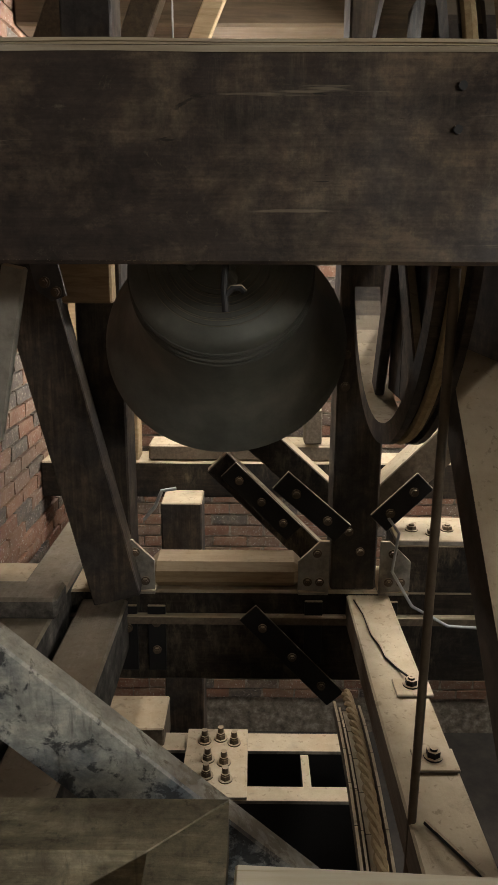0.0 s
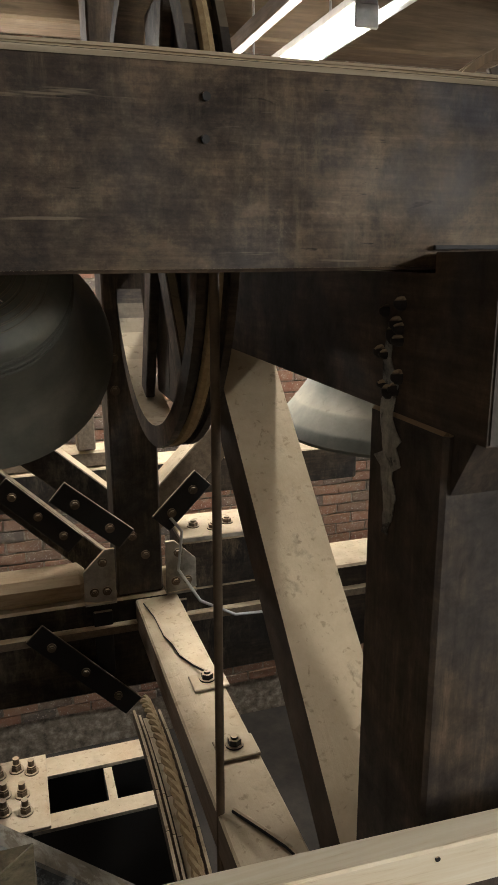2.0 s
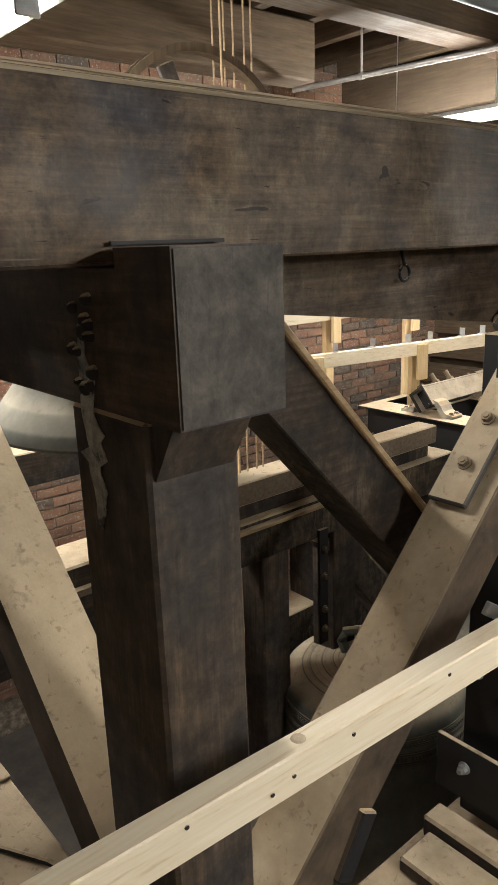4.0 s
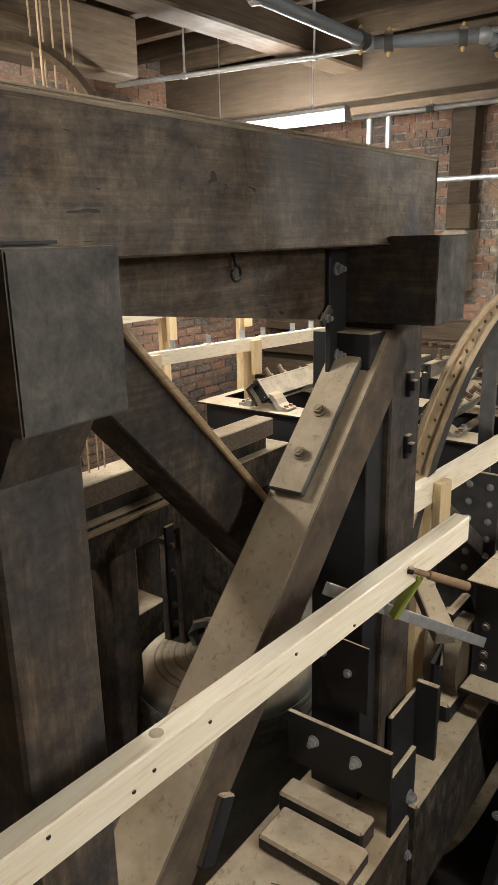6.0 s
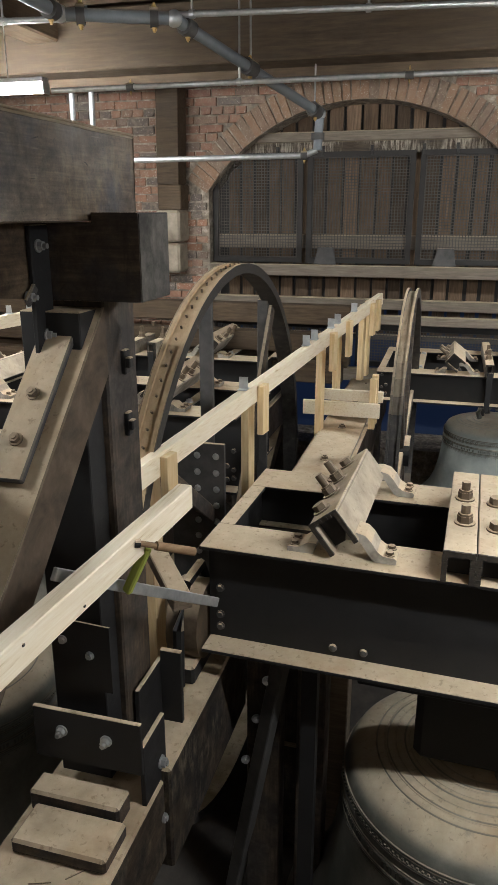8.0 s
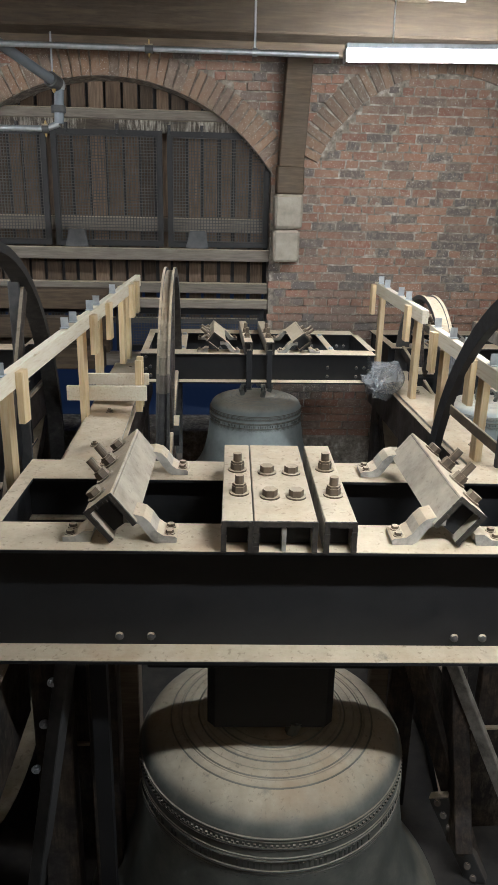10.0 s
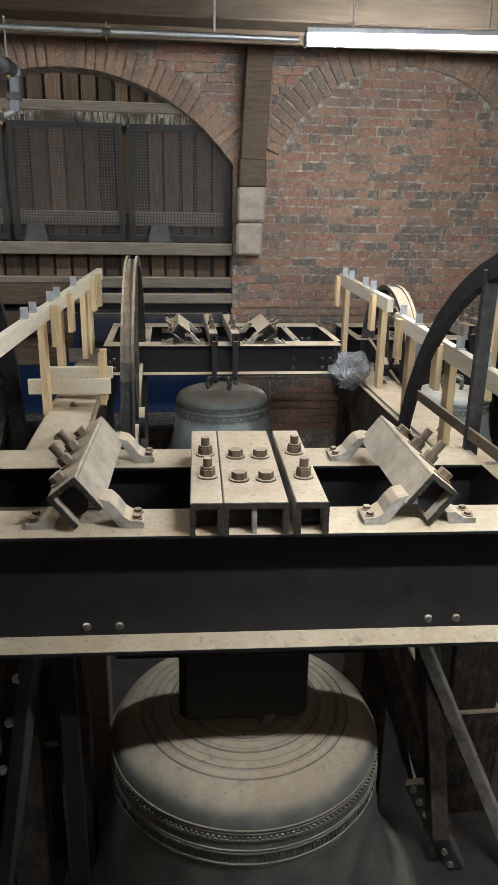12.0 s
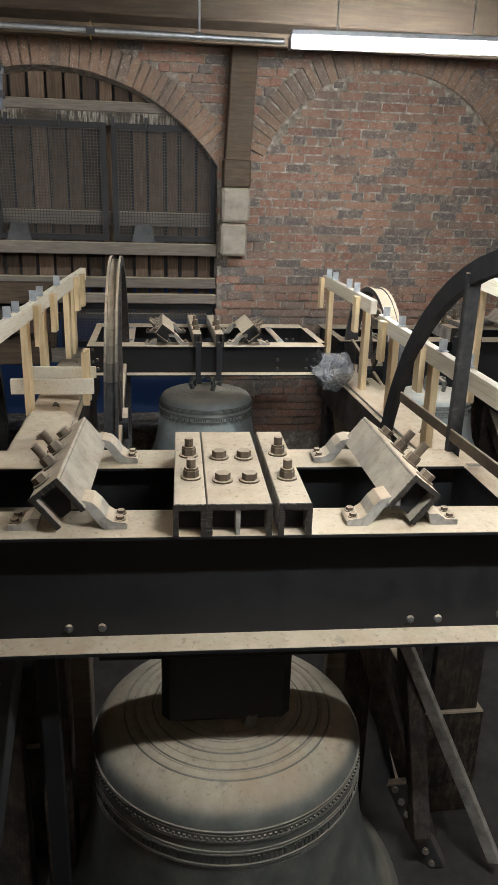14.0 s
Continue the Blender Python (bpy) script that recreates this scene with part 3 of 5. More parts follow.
fr = thing("timber_frame", "dark old timber bell frame with dusty diagonal braces", "bell frame", (0.55, 0.85, 0))
top = part("top_beam", wavy_beam(-1.02, 1.975, 0.80, 1.02, 3.077, 3.298), BEAM_WOOD, fr, "long dark stained top beam with bolt holes")
for p in ((0.197, 0.8, 3.257), (0.195, 0.8, 3.215)):
    part("bolt_hole", add_rod(B(), (p[0], 0.7992, p[2]), (p[0], 0.803, p[2]), 0.0046, 12), STEEL, top)
for x0, x1, y1 in ((0.48, 0.652, 2.16), (1.685, 1.875, 2.9)):
    part("cross_beam", add_prism(B(), [(x0, 0.67, 2.883), (x0, y1, 2.883), (x0, y1, 3.073), (x0, 0.794, 3.073), (x0, 0.794, 3.098), (x0, 0.67, 3.098)], (x1 - x0, 0, 0)), WOOD_Y, fr, "dark cross beam with a sawn blue-grey end")
part("post", box(0.48, 0.634, 0.75, 0.95, 0, 2.882, 0.006), WOOD_Z, fr, "dark grey-brown timber post")
part("post_shoulder", add_prism(B(), [(0.49, 0.748, 2.88), (0.49, 0.70, 2.88), (0.49, 0.748, 2.80)], (0.13, 0, 0)), WOOD_Z, fr)
part("post", box(1.735, 1.925, 0.80, 1.0, 1.421, 2.882, 0.006), WOOD_Z, fr, "dark timber post in a steel shoe")
part("steel_face", box(1.64, 1.733, 0.82, 0.99, 1.421, 2.86, 0.003), STEEL, fr, "black painted side of the post")
part("brace", beam((1.80, 0.875, 2.83), (0.60, 0.875, 1.63), 0.15, 0.135), BRACE_BROWN, fr, "dust-covered diagonal brace")
part("brace_cover", beam((1.67, 0.892, 2.815), (1.36, 0.892, 2.505), 0.10, 0.02), STEEL_GREY, fr, "dusty riveted strap")
m45 = (-0.7, 0, 0.72)
bolts(fr, [(1.425, 0.89, 2.586), (1.515, 0.89, 2.676)], m45, 0.013, 0.012, 0.008)
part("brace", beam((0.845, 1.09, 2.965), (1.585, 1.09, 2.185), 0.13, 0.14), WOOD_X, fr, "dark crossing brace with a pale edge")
# added board: gives the brace's upper face its lighter grey
part("brace_board", beam((0.89, 1.175, 3.01), (1.63, 1.175, 2.23), 0.03, 0.15), SAWN, fr, "smooth blue-grey board standing in for the brace's lighter upper face")
part("tie_board", add_prism(B(), [(0.654, 0.93, 3.074), (1.684, 0.93, 3.074), (1.684, 0.93, 2.885), (0.654, 0.93, 3.0)], (0, 0.07, 0)), BEAM_WOOD, fr, "rough sawn tie board under the top beam")
hook = B()
add_tube(hook, [(1.215, 0.925, 3.075), (1.215, 0.92, 3.06), (1.215, 0.915, 3.045)] + [(1.215 + 0.016 * math.sin(a), 0.915, 3.03 + 0.016 * math.cos(a)) for a in [0.2 + 0.5 * k for k in range(12)]], 0.0035)
single("ring_hook", hook, STEEL, "small black iron ring hook under the beam", "hook", smooth=True)
# steel angle at the right post head
ang = part("head_bracket", box(1.60, 1.684, 0.915, 0.928, 2.75, 3.07, 0.002), STEEL, fr, "black steel head bracket")
bolts(ang, [(1.585, 0.925, 2.90), (1.72, 0.80, 2.90), (1.64, 0.914, 2.80), (1.63, 0.914, 3.02)], (0, -1, 0), 0.012, 0.012, 0.015, GALV)
part("clip_plate", beam((1.565, 0.918, 2.885), (1.61, 0.918, 2.925), 0.012, 0.025), STEEL_GREY, ang)
for z in (2.70, 2.52):
    part("pin", add_box(box(1.82, 1.85, 0.785, 0.80, z - 0.035, z + 0.035, 0.003), 1.815, 1.84, 0.77, 0.786, z - 0.015, z + 0.015, 0.003), STEEL, fr, "black steel wedge pin")
# shoe of the right post
part("shoe_plate", box(1.585, 1.6, 0.69, 1.04, 1.51, 1.69, 0.002), STEEL, fr, "black steel shoe plate")
part("shoe_plate", add_prism(B(), [(1.632, 1.0, 1.98), (1.632, 0.79, 1.97), (1.632, 0.79, 1.75), (1.632, 0.9, 1.75)], (-0.006, 0, 0)), STEEL, fr)
bolts(fr, [(1.584, 0.945, 1.62), (1.584, 0.80, 1.615)], (-1, 0, 0), 0.014, 0.014, 0.016, GALV)
bolts(fr, [(1.625, 0.94, 1.91), (1.625, 0.855, 1.87)], (-1, 0, 0), 0.01, 0.008, 0.006, GALV)
part("shoe_side", box(1.601, 1.765, 0.69, 0.705, 1.12, 1.60, 0.002), STEEL, fr)
part("shoe_side", box(1.767, 1.96, 0.775, 0.79, 1.42, 1.66, 0.002), STEEL, fr)
part("shoe_side", box(1.94, 1.96, 0.70, 0.774, 1.42, 1.70, 0.002), STEEL, fr)
bolts(fr, [(1.70, 0.689, 1.25), (1.72, 0.689, 1.45)], (0, -1, 0), 0.016, 0.014, 0.01, GALV)
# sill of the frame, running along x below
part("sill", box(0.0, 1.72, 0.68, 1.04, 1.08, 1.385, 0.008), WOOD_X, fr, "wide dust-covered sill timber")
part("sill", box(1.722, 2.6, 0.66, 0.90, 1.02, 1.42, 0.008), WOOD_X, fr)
part("block", box(1.495, 1.58, 0.73, 1.02, 1.386, 1.46, 0.008), WOOD_Y, fr, "dusty packing block")
part("block", box(1.345, 1.488, 0.70, 0.99, 1.386, 1.435, 0.008), WOOD_Y, fr, "dusty packing block")
part("steel_stub", beam((0.90, 0.80, 1.82), (0.98, 0.80, 1.95), 0.03, 0.05), STEEL, fr)

# new pine guard rail along the frame
gr = thing("guard_rail", "new pale pine guard rail lying across the posts", "rail", (0.55, 0.65, 2.3))
part("rail", beam((-0.035, 0.666, 2.365), (1.715, 0.579, 2.365), 0.042, 0.068, bevel=0.003), PINE, gr)
for i, (x, dz) in enumerate(((0.42, 0.02), (0.56, -0.01), (0.6, 0.0), (0.95, 0.015), (1.15, -0.02), (0.72, 0.01))):
    part("nail_hole", add_rod(B(), (x, 0.6415 - 0.05 * x, 2.365 + dz), (x, 0.645 - 0.05 * x, 2.365 + dz), 0.0035, 8), STEEL, gr)

# bar clamp on the rail's end
cl = thing("bar_clamp", "bar clamp with a steel bar, green arm and wooden handle", "clamp", (1.53, 0.64, 2.25))
part("bar", beam((1.236, 0.704, 2.356), (1.915, 0.560, 1.928), 0.012, 0.030, bevel=0.002), GALV, cl)
part("arm", beam((1.427, 0.569, 2.347), (1.450, 0.639, 2.207), 0.018, 0.024), metal("green_enamel", [(0.3, (0.3, 0.36, 0.05)), (0.7, (0.42, 0.48, 0.09))], 0.5, 0, 0), cl, "yellow-green painted arm")
part("handle", add_rod(add_rod(B(), (1.385, 0.572, 2.377), (1.427, 0.546, 2.354), 0.007, 10), (1.427, 0.546, 2.354), (1.506, 0.481, 2.310), 0.011, 12), timber("handle_wood", [(0.3, (0.2, 0.12, 0.06)), (0.7, (0.32, 0.21, 0.12))], dust=0), cl, "turned wooden handle", smooth=True)
part("pad", add_rod(B(), (1.378, 0.577, 2.379), (1.385, 0.566, 2.377), 0.010, 12), STEEL, cl)

# white dusty cross brace of the left bay, and pale near timbers
cb = thing("cross_brace", "pale dust-covered timber brace rising beside the post", "brace", (0.55, 0.96, 1.9))
part("brace", add_prism(B(), [(0.475, 0.953, 2.009), (0.475, 1.826, 2.882), (0.475, 2.0, 2.882), (0.475, 0.953, 1.835)], (0.155, 0, 0)), BRACE_WOOD, cb)
nb = thing("near_timbers", "weathered grey timber stair trimmer with a pale painted stringer", "timber", (-0.2, 0.8, 2.2))
part("stringer", beam((-0.75, 1.0, 2.74), (0.20, 0.96, 1.92), 0.05, 0.135), PAINTED, nb, "pale flaking painted stringer")
part("trimmer", add_prism(B(), [(-1.0, 0.785, 2.402), (-0.045, 0.785, 2.402), (-0.14, 0.70, 2.402), (-1.0, 0.70, 2.402)], (0, 0, -0.07)), GRIMY, nb, "mitred grey timber rail")
part("trimmer", add_prism(B(), [(-0.0445, 0.784, 2.40), (-0.0445, 0.25, 2.40), (-0.139, 0.25, 2.40), (-0.139, 0.6995, 2.40)], (0, 0, -0.07)), GRIMY, nb, "mitred grey timber rail")
part("post", box(-0.12, -0.06, 0.71, 0.77, 0.0, 2.329, 0.006), GRIMY, nb)

# peeling pale paint on the post's side
random.seed(12)
side_a, side_b = [], []
for k in range(24):
    zc = 2.982 - 0.0123 * k
    yc = 0.897 + -0.0006 * k + 0.005 * math.sin(k * 0.9)
    half_w = 0.007 + 0.027 * math.sin(math.pi * (k + 0.5) / 24) * random.uniform(0.4, 1.2)
    side_a.append((0.4785, yc - half_w, zc))
    side_b.append((0.4785, yc + half_w * random.uniform(0.5, 1.1), zc))
part("paint_flake", add_prism(B(), side_a + side_b[::-1], (-0.0015, 0, 0)), PAINTED, fr, "flaking pale paint")
for k in range(12):
    q = Vector((0.476, 0.897 + random.uniform(-0.03, 0.025), 2.982 - random.uniform(-0.1, 0.08)))
    part("tar_lump", add_lathe(B(), [(0.014, 0.004), (0.012, -0.003), (0.006, -0.008), (0.0005, -0.009)], 9, Matrix.Translation(q) @ Matrix.Rotation(radians(90), 4, "Y") @ Matrix.Diagonal((random.uniform(0.5, 1.2), random.uniform(0.5, 1.0), 1, 1))), STEEL, fr, "dark dried lump", smooth=True)
# strip for the worn edge, its lit look painted in as pale colour
part("worn_edge", wavy_beam(-1.0195, 1.9745, 0.7978, 0.812, 3.288, 3.3004, 0.0022, 160), WORN_LIT, top, "worn top edge of the beam, painted pale where light catches it")
for x0, x1 in ((0.48, 0.652), (1.685, 1.875)):
    part("sawn_end", box(x0 + 0.003, x1 - 0.003, 0.6675, 0.6695, 2.886, 3.095), SAWN, fr, "blue-grey sawn end of the cross beam")
# light along the brace's top edge, laid on as a strip of pale wood
part("brace_edge", beam((0.92, 1.02, 2.995), (1.625, 1.02, 2.25), 0.02, 0.018), PINE_OLD, fr, "pale strip painted as the lit top edge of the brace")
for x, yy, a in ((1.22, 0.92, 0.3), (1.28, 0.86, 1.9), (1.12, 0.9, 0.9), (1.33, 0.78, 2.4)):
    d = Vector((math.cos(a), math.sin(a), 0)) * 0.03
    q = Vector((x, yy, 1.389))
    single("loose_nail", add_rod(B(), q - d, q + d, 0.0025, 6), BOLT, "loose rusty nail lying on the dusty sill", "nail", "loose nails")
part("knot", add_lathe(B(), [(0.012, 0), (0.008, 0.002), (0.0005, 0.003)], 10, Matrix.Translation((0.63, 0.635, 2.3992))), BOLT, gr, "dark knot in the pine")
# thin black box drawn as the shadow line between cross beam and top beam
part("packing_strip", box(0.478, 0.657, 0.7935, 0.7985, 3.101, 3.106), STEEL, fr, "black strip painted as the shadow line over the cross beam")



# ---------------------------------------------------------------- headstock girders of the bells
def nut(p, n, tall=0.03, r=0.026):
    bm = B()
    p, n = Vector(p), Vector(n).normalized()
    add_rod(bm, p, p + n * 0.006, r * 1.35, 16)
    add_rod(bm, p + n * 0.006, p + n * (0.006 + r * 0.9), r, 6)
    if tall:
        add_rod(bm, p + n * r, p + n * (r + 0.012), r * 0.92, 6)
        add_rod(bm, p + n * r, p + n * (r + 0.012 + tall), r * 0.6, 12)
    return bm


def channel(y0, y1, x0, x1, z0, z1, t=0.014, m=None):
    """An upside-down steel trough lying along x."""
    bm = B()
    add_box(bm, x0, x1, y0, y1, z1 - t, z1, 0.003, m)
    add_box(bm, x0, x1, y0, y0 + t, z0, z1 - t - 0.0005, 0, m)
    add_box(bm, x0, x1, y1 - t, y1, z0, z1 - t - 0.0005, 0, m)
    return bm


def cut_edge(y0, y1, x, z0, z1, t, m=None):
    """The ragged torch-cut rim at the front of a trough."""
    bm = B()
    for a0, a1, b0, b1, n in ((y0 - 0.001, y1 + 0.001, z1 - t - 0.002, z1 + 0.001, 14), (y0 - 0.001, y0 + t + 0.001, z0, z1 - t - 0.003, 1), (y1 - t - 0.001, y1 + 0.001, z0, z1 - t - 0.003, 1)):
        up = n == 1
        n = 14 if not up else 12
        for k in range(n):
            f0, f1 = k / n, (k + 1) / n
            j = random.uniform(0, 0.004)
            if up:
                add_box(bm, x - 0.002 - j, x + 0.004, a0 - random.uniform(0, 0.0015), a1 + random.uniform(0, 0.002), b0 + (b1 - b0) * f0, b0 + (b1 - b0) * f1, 0, m)
            else:
                add_box(bm, x - 0.002 - j, x + 0.004, a0 + (a1 - a0) * f0, a0 + (a1 - a0) * f1, b0 - random.uniform(0, 0.003), b1 + random.uniform(-0.001, 0.0005), 0, m)
    return bm


def headstock(label, y0, y1, yc, far=0.62, narrow=False, deep=0.43, off=0.575, lean=38):
    """Two I-girders along y, tied at the ends, with clamping troughs and saddles; origin under the front top edge."""
    g = thing("bell_girder", label, "girder", (0, yc, 0), "bell girders")
    for x, w in ((0.0, 0.21), (far, 0.22)):
        gir = part("girder", add_box(add_box(box(x, x + w, y0, y1, -0.013, 0, 0.002), x + w / 2 - 0.007, x + w / 2 + 0.007, y0, y1, 0.016 - deep, -0.0135), x, x + w, y0, y1, -deep, 0.0155 - deep, 0.002), STEEL, g, "black riveted steel I-girder with dusty flanges")
        for yy in ((yc + 0.95, yc + 0.88, yc - 0.88, yc - 0.95, yc - 0.62) if narrow else (yc + 0.56, yc + 0.45, yc - 0.615, yc - 0.715)):
            part("rivet", add_lathe(B(), [(0.016, 0), (0.013, 0.009), (0.006, 0.013), (0.0005, 0.014)], 10, pose(x + w / 2 - 0.0075, yy, 0.05 - deep, 0, -90, 0)), STEEL_GREY, gir, smooth=True)
            if narrow:
                part("rivet", add_lathe(B(), [(0.016, 0), (0.013, 0.009), (0.006, 0.013), (0.0005, 0.014)], 10, pose(x + w / 2 - 0.0075, yy, 0.13 - deep, 0, -90, 0)), STEEL_GREY, gir, smooth=True)
    for yy in (y1 - 0.012, y0 + 0.012):
        part("end_plate", add_box(box(0.212, far - 0.002, yy - 0.05, yy + 0.01, -0.013, -0.001), 0.116, far + 0.1, yy - 0.004, yy + 0.004, 0.03 - deep, -0.0145), STEEL, g)
        for zz in (0.09 - deep, 0.04 - deep, 0.2 - deep):
            part("rivet", bolt_bm((0.10, yy - 0.03 if yy > yc else yy + 0.03, zz + 0.02), (-1, 0, 0), 0.012, 0.01), STEEL_GREY, g)
    if narrow:
        for yy in (y0 + 0.36, y1 - 0.36):
            st = part("stiffener", box(0.212, far - 0.002, yy - 0.03, yy + 0.03, -0.014, -0.002, 0.002), STEEL_DUSTY, g, "flat steel tie between the girders")
            for ex in (0.28, far - 0.08):
                part("rivet", bolt_bm((ex, yy, -0.002), (0, 0, 1), 0.018, 0.014), GALV, st)
    for a, b, ns in ((((0.13, 0.06, ((0.25, 0.095, 0.05), (0.5, 0.095, 0.05))), (-0.06, -0.13, ((0.25, -0.095, 0.05), (0.5, -0.095, 0.05))))) if narrow else ((0.207, 0.107, ((0.23, 0.15, 0.03), (0.455, 0.155, 0.03))), (0.103, -0.098, ((0.2, 0.045, 0), (0.2, -0.045, 0), (0.43, 0.045, 0), (0.43, -0.045, 0))), (-0.122, -0.224, ((0.22, -0.175, 0.03), (0.47, -0.175, 0.03))))):
        tr = part("trough", channel(yc + b, yc + a, -0.005, far + 0.13, 0.0, 0.107), STEEL_DUSTY, g, "dusty steel clamping trough")
        # solid black filler, added to give the hollow trough its deep shade
        part("core", box(0.06, far, yc + b + 0.0155, yc + a - 0.0155, 0.002, 0.091), STEEL, tr, "black block standing in for the shade inside the trough")
        part("cut_edge", cut_edge(yc + b, yc + a, -0.005, 0.0, 0.107, 0.014), EDGE, tr, "dark ragged cut edge")
        if a - b > 0.15:
            part("inner_leg", box(0.0, 0.0595, yc + 0.0, yc + 0.014, 0.001, 0.092), STEEL_DUSTY, tr)
        for nx, ny, tall in ns:
            part("nut", nut((nx, yc + ny, 0.107), (0, 0, 1), tall), BOLT, tr)
    if not narrow:
        part("hanger_plate", box(0.22, far - 0.01, yc - 0.33, yc + 0.36, -0.468, -deep - 0.002, 0.004), STEEL, g)
        # hanger extended down to the dome so its black also covers the shadow
        part("hanger_block", box(0.28, far - 0.08, yc - 0.24, yc + 0.26, -0.945, -0.535, 0.03), STEEL, g, "black hanger block, drawn long to include the shadow over the bell crown")
        part("hanger_plate", box(0.12, far + 0.1, yc - 0.44, yc + 0.47, -0.53, -0.47, 0.004), STEEL, g)
    else:
        for yy in (-0.09, 0.09):
            part("hanger_strap", box(-0.014, -0.002, yc + yy - 0.022, yc + yy + 0.022, -deep - 0.04, 0.04, 0.002), STEEL, g, "flat hanger strap over the girder")
            part("hanger_rod", add_rod(B(), (far / 2 + 0.1, yc + yy, 0.1), (far / 2 + 0.1, yc + yy, -0.62), 0.02, 10), STEEL_GREY, g)
    for sgn in (1, -1):
        cy = yc + sgn * off
        m = pose(0.03, cy, 0.115, -sgn * lean, 0, 0)
        sd = part("saddle", channel(-0.055, 0.055, 0.0, min(far, 0.62) + 0.06, -0.085, 0.045, 0.012, m), STEEL_DUSTY, g, "tilted dusty steel saddle trough")
        # black filler again in place of the shade under the saddle
        part("core", box(0.05, 0.5, -0.042, 0.042, -0.075, 0.032, m=m), STEEL, sd, "black block standing in for the shade inside the saddle")
        part("cut_edge", cut_edge(-0.055, 0.055, 0.0, -0.085, 0.045, 0.012, m), EDGE, sd, "dark ragged cut edge")
        for nx, tall in ((0.09, 0), (0.25, 0.05), (0.40, 0.05), (0.58, 0)):
            p = m @ Vector((nx, sgn * 0.02, 0.045))
            part("nut", nut(p, m.to_3x3() @ Vector((0, 0, 1)), tall, 0.025), BOLT, sd)
        for x in (0.105, min(far, 0.62) + 0.1):
            for dy, dirn in ((-sgn * 0.085, -sgn), (sgn * 0.06, sgn)):
                prof = [(0.135, 0), (0.137, 0.016), (0.13, 0.022), (0.092, 0.026), (0.072, 0.04), (0.052, 0.07), (0.03, 0.092), (0.0, 0.1), (-0.035, 0.096), (-0.035, 0.07), (0.0, 0.072), (0.018, 0.062), (0.036, 0.035), (0.056, 0.008), (0.068, 0)]
                if dirn == sgn:
                    prof = [(0, 0), (0.09, 0), (0.09, 0.018), (0.05, 0.02), (0.02, 0.04), (-0.01, 0.04)]
                bm = add_prism(B(), [(x - 0.05, cy + dy + dirn * a, 0.001 + b) for a, b in prof], (0.1, 0, 0))
                lug = part("lug", bm, STEEL_DUSTY, sd, "bent holding-down lug")
                for ex in (-0.025, 0.025):
                    part("lug_bolt", bolt_bm((x + ex, cy + dy + dirn * (0.112 if dirn == -sgn else 0.07), 0.023 if dirn == -sgn else 0.019), (0, 0, 1), 0.013, 0.010), BOLT, sd)
        part("stay_rod", add_rod(B(), (0.2, cy - sgn * 0.02, 0.06), (0.3, cy - sgn * 0.14, -0.12), 0.013, 10), STEEL_GREY, sd)
    return g


h1 = headstock("pair of black steel girders carrying the large bell", -0.985, 1.03, 0.0)
h1.matrix_basis = pose(2.135, -0.32, 1.985, 0, 0, -2)
h2 = headstock("pair of black riveted girders carrying the smaller bell by the wall", -1.03, 1.03, 0.0, 1.05, True, 0.27, 0.39, 52)
h2.matrix_basis = pose(4.78, -0.415, 2.088) @ Matrix.Diagonal((0.75, 0.765, 0.75, 1))
h3 = headstock("pair of black steel girders over the bell beyond the frame", -1.03, 1.03, 0.0, narrow=True)
h3.matrix_basis = pose(3.5, 2.0, 2.06)
h4 = copy_thing(h3, pose(5.6, -2.55, 1.98))
tagged(h4, "pair of black steel girders under the blind arch")
h5 = copy_thing(h3, pose(5.3, 2.3, 2.0))
tagged(h5, "pair of black steel girders in the far corner")


